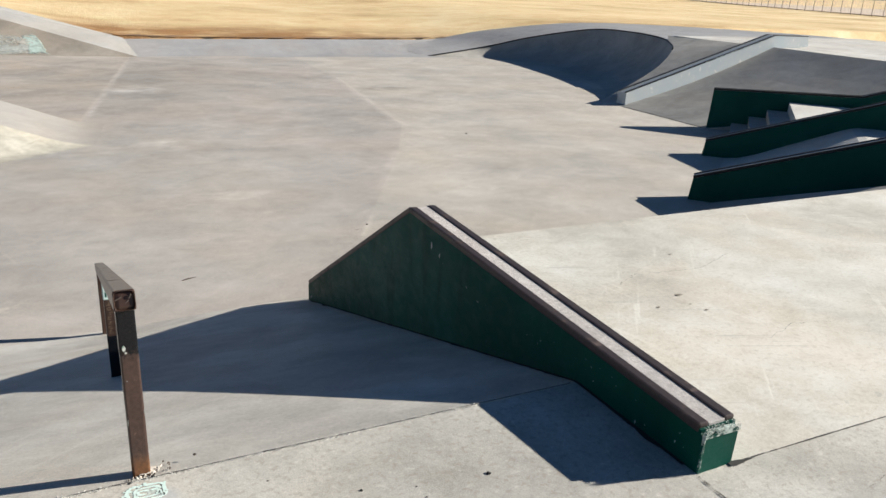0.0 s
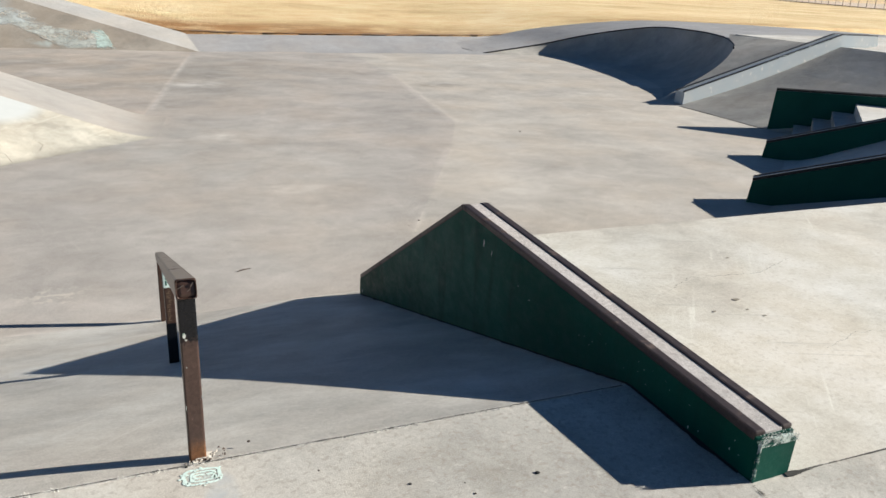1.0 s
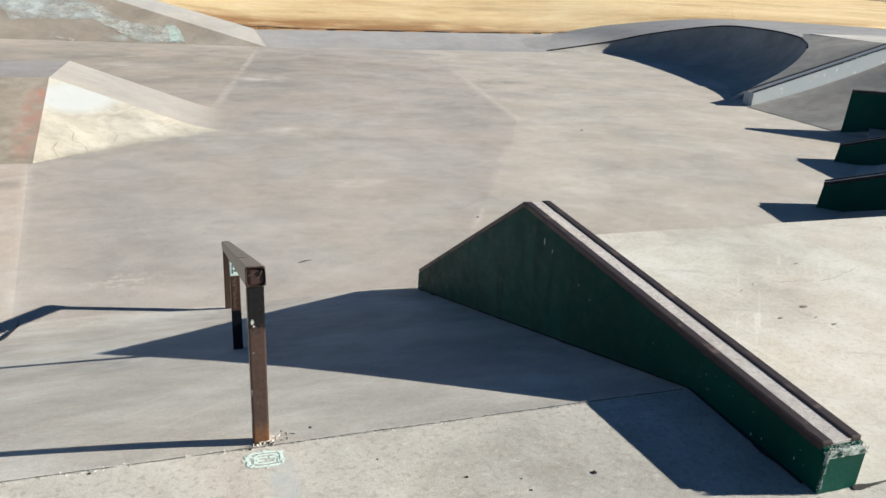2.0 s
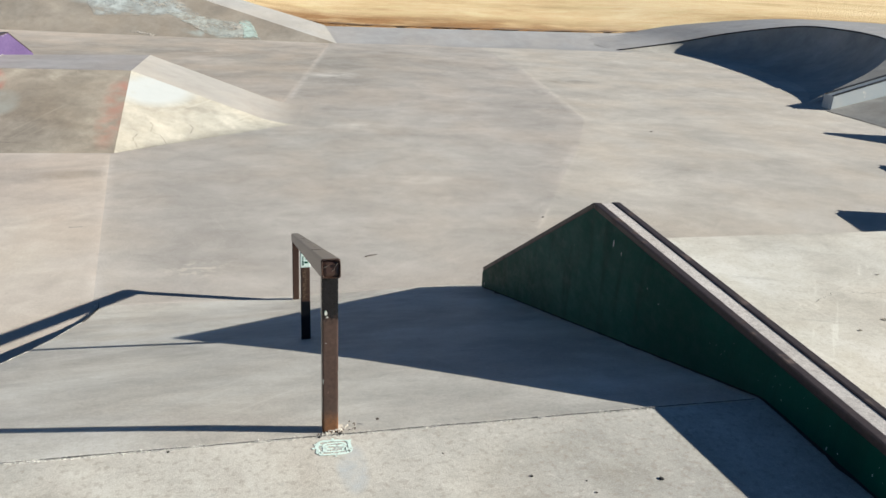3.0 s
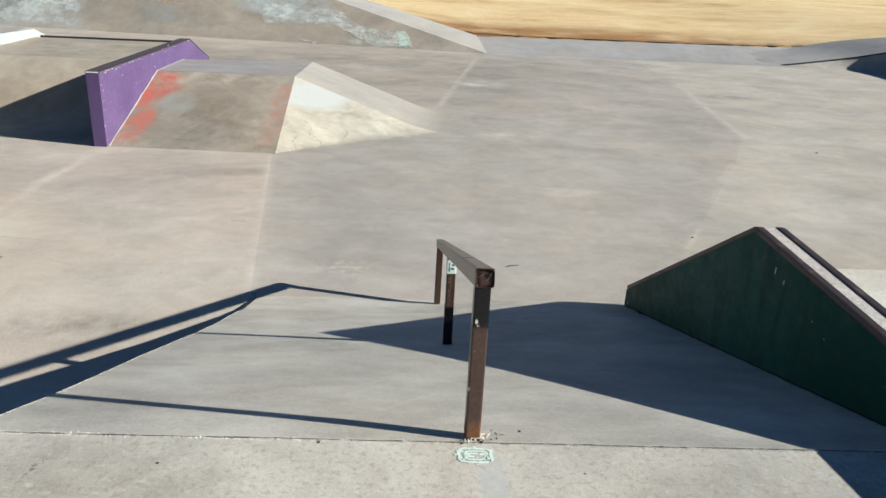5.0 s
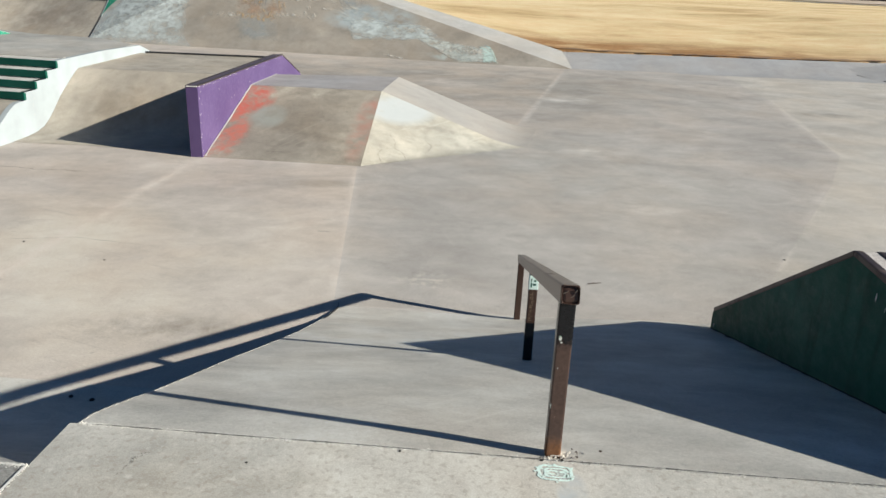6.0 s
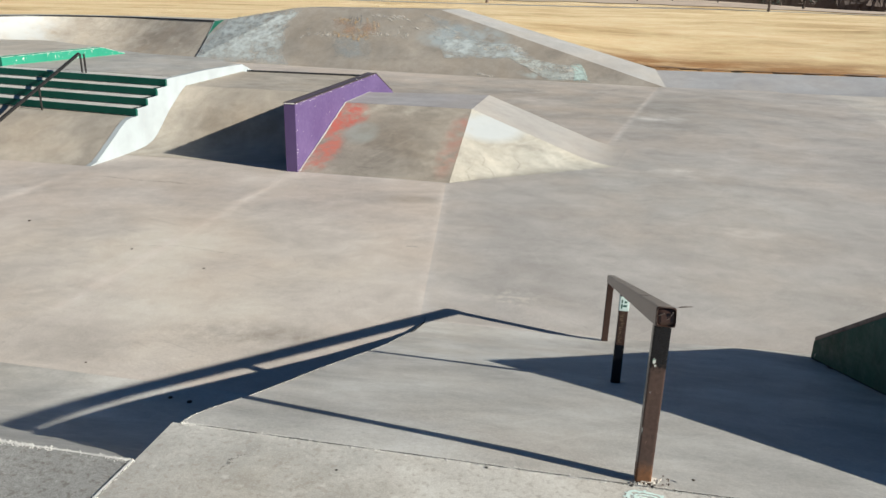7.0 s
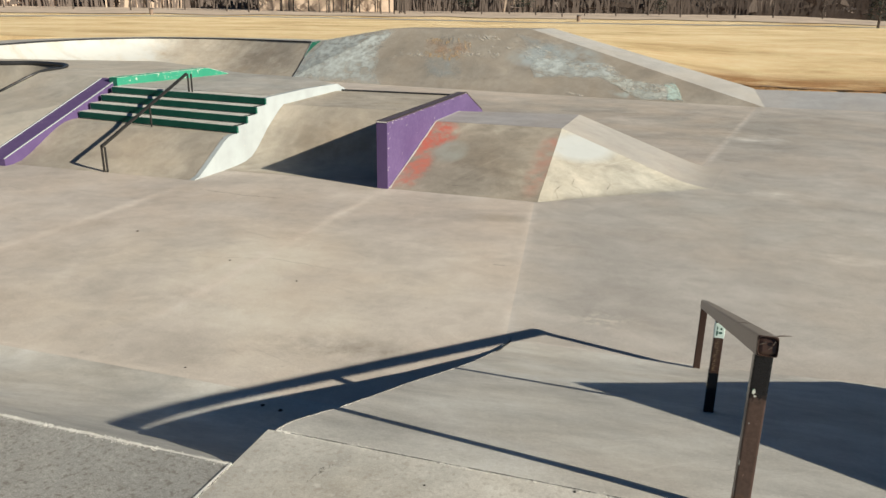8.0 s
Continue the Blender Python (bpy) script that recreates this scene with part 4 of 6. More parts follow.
bm = faces([[a, b, b + (b - d) * 1.5 + Vector((0, 0, -0.06)), a + (a - c) * 1.5 + Vector((0, 0, -0.06))] for a, b, c, d in zip(rim, rim[1:], [Vector((t.x, t.y, 0.15)) for t in toe], [Vector((t.x, t.y, 0.15)) for t in toe[1:]])])
ground_piece("bowl_deck", bm, M_GREYBANK, "grey concrete deck behind the bowl coping", "concrete deck")
bm = bmesh.new()
wide = [(0.0 if b < 0.5 else 0.004, 0.13 * (b - 0.48) / 0.52, b) for b in (0.48, 0.6, 0.7, 0.8, 0.9, 1.0)]
for (u0, v0, b0), (u1, v1, b1) in zip(wide, wide[1:]):
    bm.faces.new([bm.verts.new(end_point(u, b) + Vector((0, -0.010, 0.012))) for u, b in ((u0, b0), (v0 + 0.004, b0), (v1, b1), (u1, b1))])
part("green_edge", bm, M_LGREEN, wall, "green painted end strip")
for name, lo, hi, material, label in (("end_strip", 0.0, 0.5, M_COPING, "thin dark steel strip at the wall's end"), ("end_strip", 0.5, 1.0, M_WHITE, "thin white painted line at the wall's end")):
    bm = bmesh.new()
    for k in range(6):
        bar(bm, end_point(0, lo + (hi - lo) * k / 6) + Vector((0, 0, 0.008)), end_point(0, lo + (hi - lo) * (k + 1) / 6) + Vector((0, 0, 0.008)), 0.035, 0.02)
    part(name, bm, material, wall, label)

# cove in the far corner
rim2 = spline([(12.3, 25.5, FLAT - 0.005), (14.6, 25.4, -0.83), (16.2, 24.7, -0.40), (17.4, 22.7, 0.05), (17.3, 20.4, 0.14), (16.9, 18.6, 0.12), (16.4, 17.55, 0.04), (15.8, 16.8, -0.10), (14.4, 15.9, -0.52), (12.35, 15.3, FLAT + 0.01)], 60)
toe2 = spline([(12.3, 25.35, FLAT), (14.3, 24.9, FLAT), (15.1, 23.6, FLAT), (15.2, 22.0, FLAT), (14.95, 20.3, FLAT), (14.65, 19.1, FLAT), (14.3, 18.1, FLAT), (13.8, 17.1, FLAT), (13.1, 16.1, FLAT), (12.3, 15.3, FLAT)], 60)
corner = ground_piece("corner_cove", cove(toe2, rim2, 14, 76), M_GREYBANK, "curved grey concrete corner of the park", "bowl wall", True)
bm = bmesh.new()
tube(bm, [p + Vector((0, 0, 0.015)) for p in rim2[:46]], 0.024)
part("coping", bm, M_COPING, corner, "dark steel coping tube", True)
outer = spline([(10.6, 27.15, -0.80), (13.4, 27.5, -0.72), (16.0, 27.65, -0.35), (20.5, 27.8, 0.0), (24, 25, 0.10), (26, 21, 0.15), (26, 18.5, 0.18), (26, 17.0, 0.2), (26, 15.5, 0.22), (26, 12, 0.23)], 60)
bm = faces([[tuple(rim2[i]), tuple(rim2[i + 1]), tuple(outer[i + 1]), tuple(outer[i])] for i in range(40)])
ground_piece("corner_apron", bm, M_BACK, "pale concrete apron behind the corner", "concrete deck", True)
bm = faces([[tuple(p) for p in rim2[38:]] + [(12.33, 15.2, FLAT), (17.2, 15.2, 0.24), (17.22, 18.6, 0.2)]])
ground_piece("corner_cheek", bm, M_GREYBANK, "grey concrete bank beside the corner", "concrete bank")
bm = solid([[(17.2, 8.36, 0.236), (26, 8.36, 0.236), (26, 18.6, 0.2), (17.2, 18.3, 0.215)]], FLAT)
ground_piece("deck_far_right", bm, M_PALE, "bright concrete deck beyond the bank", "concrete deck")


# ---- things ----
def ledge_green():
    """The kinked ledge beside the rail: painted body, worn concrete top, two steel edges."""
    ob = empty("kinked_ledge", (2.10, 1.54, 0), "dark green kinked concrete ledge with brown steel edging", "skate ledge")
    along, side, w = Vector((-0.0229, 1, 0)).normalized(), Vector((1, 0.0229, 0)).normalized(), 0.16
    o = Vector((-0.07, 0, 0))
    prof = [(0.0, 0.176), (2.33, 0.275), (4.28, -0.945), (4.28, FLAT - 0.02), (4.0, FLAT - 0.02), (2.3, -0.9), (0.66, -0.3), (0.012, -0.3)]
    bm = prism([(d, h - (0.012 if i < 3 else 0)) for i, (d, h) in enumerate(prof)], o, along, side, w)
    bmesh.ops.bevel(bm, geom=[e for e in bm.edges if (e.verts[0].co - e.verts[1].co).length < 0.2 and all(v.co.z > -1.0 for v in e.verts)], offset=0.02, segments=3, affect="EDGES")
    part("body", bm, M_GREEN, ob)
    top = [(0.03, 0.177), (2.33, 0.273), (4.27, -0.94)]
    for k, nm in ((0.0, "near"), (w - 0.04, "far")):
        bm = bmesh.new()
        pts = [o + along * d + side * (k + 0.02) + Vector((0, 0, h - 0.012)) for d, h in top]
        # the angle iron: flat on top, leg down the face
        for p, q in zip(pts, pts[1:]):
            bar(bm, p, q, 0.046, 0.034, bevel=0.008)
        part("steel_edge", bm, M_EDGE, ob, "brown worn steel edge")
    bm = bmesh.new()
    for (d0, h0), (d1, h1) in zip(top, top[1:]):
        p, q = o + along * d0 + side * w / 2 + Vector((0, 0, h0 - 0.012)), o + along * d1 + side * w / 2 + Vector((0, 0, h1 - 0.012))
        bar(bm, p, q, w - 0.085, 0.022, bevel=0.003)
    part("top_strip", bm, M_LEDGETOP, ob, "worn pale concrete top between the steel edges")
    rk = random.Random(17)
    knocks = [(rk.uniform(0.05, 1.1), rk.uniform(0.02, 0.13), rk.uniform(0.002, 0.006), rk.uniform(0.002, 0.007)) for _ in range(16)]
    for dd, hh, w, h in ((2.03, 0.14, 0.020, 0.045), (1.93, 0.115, 0.010, 0.03), (1.62, 0.05, 0.008, 0.008), (1.5, 0.02, 0.012, 0.006), (0.72, -0.02, 0.008, 0.010), (0.66, -0.035, 0.006, 0.012), (0.32, 0.02, 0.008, 0.016), (0.27, 0.035, 0.006, 0.008), (4.2, -1.06, 0.02, 0.03), (0.12, 0.06, 0.006, 0.014), (0.95, 0.06, 0.008, 0.005), *knocks):
        n = 8
        bm = bmesh.new()
        bm.faces.new([bm.verts.new(o + along * (dd + w / 2 * math.cos(6.283 * k / n) * (0.7 + 0.5 * noise.noise(Vector((k, dd * 9, 0))))) - side * 0.0025 + Vector((0, 0, hh + h / 2 * math.sin(6.283 * k / n)))) for k in range(n)])
        part("scuff", bm, M_SCUFF, ob, "small pale scuff in the paint")
    # ragged dark strip: painted shade of the gap where ledge meets bank and deck
    bm = bmesh.new()
    prev = None
    for k in range(121):
        y = 1.60 + 4.2 * k / 120
        f = ((2.03 - 0.0229 * (y - 1.54)) + 1.33) / 3.41
        long = 3.645 + 0.14 * min(1.0, max(0.0, (f - 0.35) / 0.5))
        z = 0.0 if y < 2.215 else max(FLAT, -(y - 2.215) * 1.18 / long)
        x = 2.03 - 0.0229 * (y - 1.54) - 2.10
        w = 0.010 + 0.030 * max(0.0, noise.noise(Vector((y * 7, 3, 0))) + 0.35 * noise.noise(Vector((y * 31, 5, 0)))) + 0.003
        now = (bm.verts.new((x - w, y - 1.54, z + 0.004)), bm.verts.new((x + 0.01, y - 1.54, z + 0.006)))
        if prev:
            bm.faces.new((prev[0], now[0], now[1], prev[1]))
        prev = now
    part("foot_gap", bm, M_GAP, ob, "dark ragged strip along the foot for the gap's shade")
    # broken near end: crumbs of bare concrete along its upper and side edges
    bm = bmesh.new()
    crumbs(bm, (-0.066, 0.004, 0.160), (0.086, 0.004, 0.160), 60, 0.0018, 0.003, 21)
    crumbs(bm, (-0.060, 0.016, 0.170), (0.080, 0.016, 0.170), 70, 0.0016, 0.006, 22)
    tagged(part("chipped_end", bm, M_CHIP, ob, "crumbled bare white concrete along the end"), kind="stuff")
    for lo, hi in (((-0.071, -0.003, 0.140), (0.090, 0.012, 0.168)), ((-0.0715, -0.0022, 0.0), (-0.066, 0.010, 0.150))):
        part("worn_edge", box(bmesh.new(), lo, hi, 0.002), M_ENDWORN, ob, "paint worn to pale streaks at the end")
    return ob


ledge_green()


def grind_rail():
    """The sloping square-tube rail on three posts."""
    ob = empty("grind_rail", (0.33, 2.27, 0), "worn dark brown steel grind rail on three posts", "grind rail")
    o = Vector((0.33, 2.27, 0))
    feet = [Vector((0.33, 2.27, -0.01)), Vector((0.328, 4.06, -0.615)), Vector((0.325, 5.80, -1.175))]
    tops = [Vector((0.33, 2.27, 0.635)), Vector((0.33, 4.06, 0.022)), Vector((0.33, 5.80, -0.575))]
    d = (tops[2] - tops[0]).normalized()
    bm = bar(bmesh.new(), tops[0] - d * 0.075 - o + Vector((0, 0, -0.03)), tops[2] + d * 0.04 - o + Vector((0, 0, -0.03)), 0.062, 0.062, bevel=0.008)
    part("rail_tube", bm, M_BROWN, ob, "smooth worn top tube")
    for i, (a, b) in enumerate(zip(feet, tops)):
        bm = bar(bmesh.new(), a - o, b - o - Vector((0, 0, 0.04)), 0.054 if i == 0 else 0.052, 0.056 if i == 0 else 0.052, up=(0, 1, 0), bevel=0.006)
        p = part("post", bm, M_NEARPOST if i == 0 else M_BROWN, ob)
        if i == 0:
            for cx, cz, w, h in ((-0.014, 0.456, 0.014, 0.024), (-0.009, 0.440, 0.010, 0.010), (-0.024, 0.20, 0.003, 0.03), (0.026, 0.23, 0.003, 0.02), (-0.014, 0.345, 0.005, 0.004)):
                n = 9
                bm = bmesh.new()
                vs = [bm.verts.new((cx + w / 2 * math.cos(6.283 * k / n) * (0.75 + 0.9 * noise.noise(Vector((k * 1.3, cz * 50, 0)))), -0.0290, cz + h / 2 * math.sin(6.283 * k / n) * (0.75 + 0.9 * noise.noise(Vector((k * 2.1, cz * 30, 2)))))) for k in range(n)]
                bm.faces.new(vs)
                part("paint_chip", bm, M_CHIP if w > 0.009 else M_SCUFF, p, "bare chip in the paint")
        if i == 1:
            bm = bar(bmesh.new(), b - o - Vector((0, 0, 0.155)), b - o - Vector((0, 0, 0.065)), 0.0550, 0.0550, up=(0, 1, 0), bevel=0.004)
            part("paint_band", bm, M_MINT, p, "mint spray paint band")
            bm = bmesh.new()
            for x0, z0, x1, z1 in ((-0.016, -0.140, -0.009, -0.112), (-0.015, -0.106, -0.010, -0.085), (-0.004, -0.128, 0.014, -0.117), (0.002, -0.104, 0.013, -0.094)):
                box(bm, (x0 + b.x - o.x, a.y - o.y - 0.0282, b.z - o.z + z0), (x1 + b.x - o.x, a.y - o.y - 0.0276, b.z - o.z + z1))
            part("dark_mark", bm, M_GREENFAR, p, "dark green mark on the mint band")
            bm = bar(bmesh.new(), a - o, a - o + Vector((0, 0, 0.27)), 0.0545, 0.0545, up=(0, 1, 0), bevel=0.004)
            part("black_band", bm, M_GLOSS, p, "black paint on the lower post")
            bm = bmesh.new()
            rl = random.Random(8)
            for k in range(15):
                cx, cz = b.x - o.x + rl.uniform(-0.006, 0.006), a.z - o.z + 0.285 + 0.0135 * k
                w, h = rl.uniform(0.006, 0.014), rl.uniform(0.0025, 0.006)
                box(bm, (cx - w, a.y - o.y - 0.0268, cz), (cx + w * rl.uniform(0.1, 0.8), a.y - o.y - 0.0263, cz + h))
                if k % 2:
                    box(bm, (cx - w, a.y - o.y - 0.0268, cz - 0.008), (cx - w + 0.004, a.y - o.y - 0.0263, cz))
            part("lettering_bars", bm, M_SIGN, p, "worn tan lettering down the post")
    bm = bar(bmesh.new(), tops[0] - d * 0.06 - o + Vector((0, 0, 0.0015)), tops[2] + d * 0.03 - o + Vector((0, 0, 0.0015)), 0.050, 0.004, bevel=0.001)
    part("worn_top", bm, M_WORN, ob, "bare steel worn bright along the top")
    bm = bar(bmesh.new(), tops[0] - o - d * 0.079 + Vector((0, 0, -0.03)), tops[0] - o - d * 0.071 + Vector((0, 0, -0.03)), 0.057, 0.057, bevel=0.014)
    part("end_cap", bm, M_BROWN, ob, "dark battered end cap")
    bm = bmesh.new()
    c = tops[0] - o - d * 0.0795 + Vector((0, 0, -0.03))
    for u, v, du, dv in ((-0.016, 0.008, 0.018, 0.010), (0.004, -0.006, 0.014, 0.012), (0.016, 0.012, 0.006, 0.012), (-0.004, -0.018, 0.016, 0.005)):
        bar(bm, c + Vector((u - du / 2, 0, v - dv / 2)), c + Vector((u + du / 2, 0, v + dv / 2)), 0.004, 0.002, bevel=0)
    part("scratches", bm, M_WORN, ob, "bare scratches on the end")
    return ob


grind_rail()


def grout(at, r, tilt=0.0):
    bm = bmesh.new()
    n = 22
    ring = []
    for k in range(n):
        q = 2 * math.pi * k / n
        rr = r * (0.75 + 0.5 * noise.noise(Vector((math.cos(q) * 1.7, math.sin(q) * 1.7, at[1]))))
        ring.append(bm.verts.new((rr * 1.25 * math.cos(q), rr * math.sin(q), -rr * math.sin(q) * tilt)))
    mid = bm.verts.new((0, 0, 0.006))
    for k in range(n):
        bm.faces.new((ring[k], ring[(k + 1) % n], mid))
    ob = tagged(link("grout_patch", bm, M_GROUT), "cracked pale grout patch round a rail post", "grout patch", "post footings", "structure")
    ob.location = at
    return ob


grout((0.345, 2.262, 0.003), 0.027)
foot = bmesh.new()
crumbs(foot, (0.30, 2.232, 0.0), (0.39, 2.258, 0.0), 22, 0.004, 0.009, 51)
crumbs(foot, (0.365, 2.25, 0.0), (0.41, 2.30, -0.015), 12, 0.0045, 0.010, 52)
tagged(link("grout_crumbs", foot, M_GROUT), "crumbled grout round the rail post's foot", "grout", kind="stuff")
dirt = bmesh.new()
crumbs(dirt, (0.27, 2.245, 0.0), (0.42, 2.27, -0.004), 22, 0.0035, 0.016, 53)
tagged(link("foot_dirt", dirt, M_BARK), "dark grit round the rail post's foot", "grit", kind="stuff")
grout((0.328, 4.06, -0.594), 0.04, 0.32)
grout((0.325, 5.82, -1.172), 0.05, 0.2)


def paint_tag(at):
    """A sprayed square mark on the deck."""
    bm = bmesh.new()
    def ring(cx, cy, a, b, thick, start, end, seed):
        """A sprayed band round a rounded rectangle, ragged at both borders."""
        n = 44
        prev = None
        for i in range(n + 1):
            q = start + (end - start) * i / n
            c, d = math.cos(q), math.sin(q)
            r = (abs(c) ** 4 + abs(d) ** 4) ** -0.25
            o1 = 1 + 0.10 * noise.noise(Vector((c * 3, d * 3, seed)))
            o2 = 1 - thick * (1 + 0.5 * noise.noise(Vector((c * 4, d * 4, seed + 7))))
            now = (bm.verts.new((cx + a * r * c * o1, cy + b * r * d * o1, 0)), bm.verts.new((cx + a * r * c * o2, cy + b * r * d * o2, 0)))
            if prev:
                bm.faces.new((prev[0], now[0], now[1], prev[1]))
            prev = now
    ring(0, 0, 0.060, 0.042, 0.20, 0.0, 6.283, 1)
    ring(0.004, 0.0, 0.041, 0.026, 0.22, 0.2, 6.1, 2)
    ring(-0.010, 0.001, 0.020, 0.012, 0.55, 0.4, 5.2, 3)
    ring(0.026, -0.004, 0.014, 0.016, 0.6, -1.5, 2.6, 5)
    rnd = random.Random(3)
    for k in range(34):
        q = rnd.uniform(0, 6.283)
        x, y = 0.060 * math.cos(q) + rnd.gauss(0, 0.008), 0.041 * math.sin(q) + rnd.gauss(0, 0.006)
        r = rnd.uniform(0.0015, 0.006)
        bm.faces.new([bm.verts.new((x + r * math.cos(1.047 * k) * rnd.uniform(0.6, 1.4), y + r * math.sin(1.047 * k) * rnd.uniform(0.6, 1.2), 0.0006)) for k in range(6)])
    fill = bmesh.new()
    fill.faces.new([fill.verts.new((0.052 * math.cos(0.2618 * k), 0.036 * math.sin(0.2618 * k), -0.0008)) for k in range(24)])
    ob = tagged(link("paint_mark", bm, M_MINT), "small worn mint and white sprayed ring on the deck", "paint mark", kind="structure")
    ob.location = at
    part("worn_fill", fill, M_TAGFILL, ob, "thin worn white paint inside the ring")
    return ob


paint_tag((0.333, 2.146, 0.0016))

# ---- funbox with its purple ledge ----
FB_TOP = -0.41
M_FUN = concrete("funbox_concrete", (0.335, 0.298, 0.25), (0.215, 0.19, 0.16), 1.2, 0.75, mottle=1.3, paints=
                 [((0.50, 0.10, 0.07), (-4.24, 12.7, -0.58), (0.50, 0.8, 0.45), 3.6, 0.38, 0.60), ((0.46, 0.14, 0.10), (-4.28, 11.6, -0.95), (0.42, 1.05, 0.45), 3.8, 0.40, 0.62), ((0.43, 0.20, 0.155), (-2.12, 12.0, -0.8), (0.24, 1.6, 0.55), 2.6, 0.44, 0.70),
                  ((0.30, 0.305, 0.275), (-3.75, 12.2, -0.75), (0.35, 0.5, 0.3), 1.6, 0.3, 0.6)],
                 tints=[((0.195, 0.172, 0.145), (-3.2, 11.9, -0.85), (0.95, 1.5, 0.7), 2.2, 0.30, 0.62), ((0.42, 0.375, 0.31), (-2.25, 11.5, -0.9), (0.4, 1.2, 0.6), 2.4, 0.35, 0.6), ((0.42, 0.38, 0.32), (-3.3, 13.1, -0.45), (1.3, 0.35, 0.3), 3.0, 0.35, 0.6)], scrape=1.2)
M_FUNTOP = concrete("funbox_top_concrete", (0.37, 0.35, 0.35), (0.31, 0.295, 0.295), 0.7, 0.65, mottle=0.8)
M_HIP = concrete("funbox_hip_concrete", (0.455, 0.43, 0.375), (0.37, 0.345, 0.29), 1.0, 0.75, mottle=1.5, paints=
                 [((0.445, 0.465, 0.47), (-1.50, 12.72, -0.60), (0.85, 0.85, 0.27), 1.7, 0.26, 0.50)], scrape=1.6)
FL, FR = -4.38, -2.02
funbox = empty("funbox", (-3.2, 10.9, FLAT), "brown-grey concrete funbox with worn red paint", "skate funbox")
off = Vector((-3.2, 10.9, FLAT))


def shifted(bm, by):
    for v in bm.verts:
        v.co -= by
    return bm


A1, A2 = (FL, 10.9, FLAT), (FR + 0.07, 10.86, FLAT)
B1, B2, B3, B4 = (FL, 13.26, FB_TOP), (FR, 13.28, FB_TOP), (FR + 0.03, 15.3, FB_TOP), (FL, 14.85, FB_TOP)
R1, R2 = (0.24, 12.88, FLAT), (0.44, 14.6, FLAT)
D1, D2 = (FL, 17.4, FLAT), (FR + 0.1, 17.6, FLAT)
part("ramp", shifted(faces([[A1, A2, B2, B1]]), off), M_FUN, funbox)
part("rear_ramp", shifted(faces([[B4, B3, D2, D1]]), off), M_FUN, funbox)
part("level_top", shifted(faces([[B1, B2, B3, B4]]), off), M_FUNTOP, funbox, "smooth lilac-grey top")
bm = strip(bmesh.new(), (FL + 0.05, 13.275, FB_TOP), (FR - 0.03, 13.29, FB_TOP), 0.03, 0.004)
part("crease", shifted(bm, off), M_HAIR, funbox, "dark worn crease along the top of the ramp")
bm = strip(bmesh.new(), Vector(A1) + Vector((0.02, 0.02, 0.004)), Vector(B1) + Vector((0.02, 0, 0.004)), 0.028, 0.005)
strip(bm, Vector(B1) + Vector((0.02, 0, 0.004)), Vector(B4) + Vector((0.02, 0, 0.004)), 0.028, 0.005)
part("seam", shifted(bm, off), M_SEAL, funbox, "pale seam along the purple ledge")
rf = random.Random(12)
for k, (a, b, ln) in enumerate(((0.38, 0.10, 0.30), (0.62, 0.93, 0.12), (0.70, 0.78, 0.10), (0.55, 0.86, 0.07), (0.47, 0.55, 0.16), (0.80, 0.66, 0.08))):
    x0 = FL + (FR - FL) * a
    y0, z0 = 10.9 + 2.37 * b, FLAT + (FB_TOP - FLAT) * b
    bm = strip(bmesh.new(), (x0, y0, z0 + 0.006), (x0 + ln, y0 + rf.uniform(-0.03, 0.03), z0 + 0.006), 0.03, 0.004)
    part("scrape", shifted(bm, off), M_HAIR, funbox, "dark scrape on the ramp")
FALL = [0.0, 0.45, 0.7, 0.85, 0.91, 0.97, 1.03, 1.09, 1.15]


def hip_point(u, f):
    """A place on the side hip: u along its crest, f from crest to toe, which runs out in a soft curve."""
    g = 1 - f if f <= 0.85 else 0.15 - (f - 0.85) + (f - 0.85) ** 2 / 0.6
    q = Vector(B2).lerp(Vector(B3), u).lerp(Vector(R1).lerp(Vector(R2), u), f)
    return (q.x, q.y, FLAT + (FB_TOP - FLAT) * g)


for way in (((0.28, 0.0), (0.27, 0.10), (0.22, 0.16), (0.25, 0.24), (0.21, 0.33)), ((0.12, 0.02), (0.10, 0.12), (0.14, 0.17), (0.09, 0.24)), ((0.45, 0.06), (0.50, 0.12), (0.49, 0.2))):
    line = [Vector(A2).lerp(Vector(R1), f).lerp(Vector(B2), g) + Vector((0, -0.004, 0.008)) for f, g in way]
    bm = bmesh.new()
    for p0, p1 in zip(line, line[1:]):
        strip(bm, p0, p1, 0.011, 0.003)
    part("crack", shifted(bm, off), M_HAIR, funbox, "thin crack in the hip")
bm = solid([[A2, hip_point(0, g), hip_point(0, f)] for f, g in zip(FALL, FALL[1:])], FLAT - 0.05)
part("front_hip", shifted(bm, off), M_HIP, funbox, "cream painted hip with a white patch")
bm = solid([[hip_point(u, f), hip_point(u, g), hip_point(u + 0.25, g), hip_point(u + 0.25, f)] for u in (0, 0.25, 0.5, 0.75) for f, g in zip(FALL, FALL[1:])] + [[B3, R2, D2]], FLAT - 0.05)
part("side_hip", shifted(bm, off), M_HIPGREY, funbox, "smooth grey side hip", True)


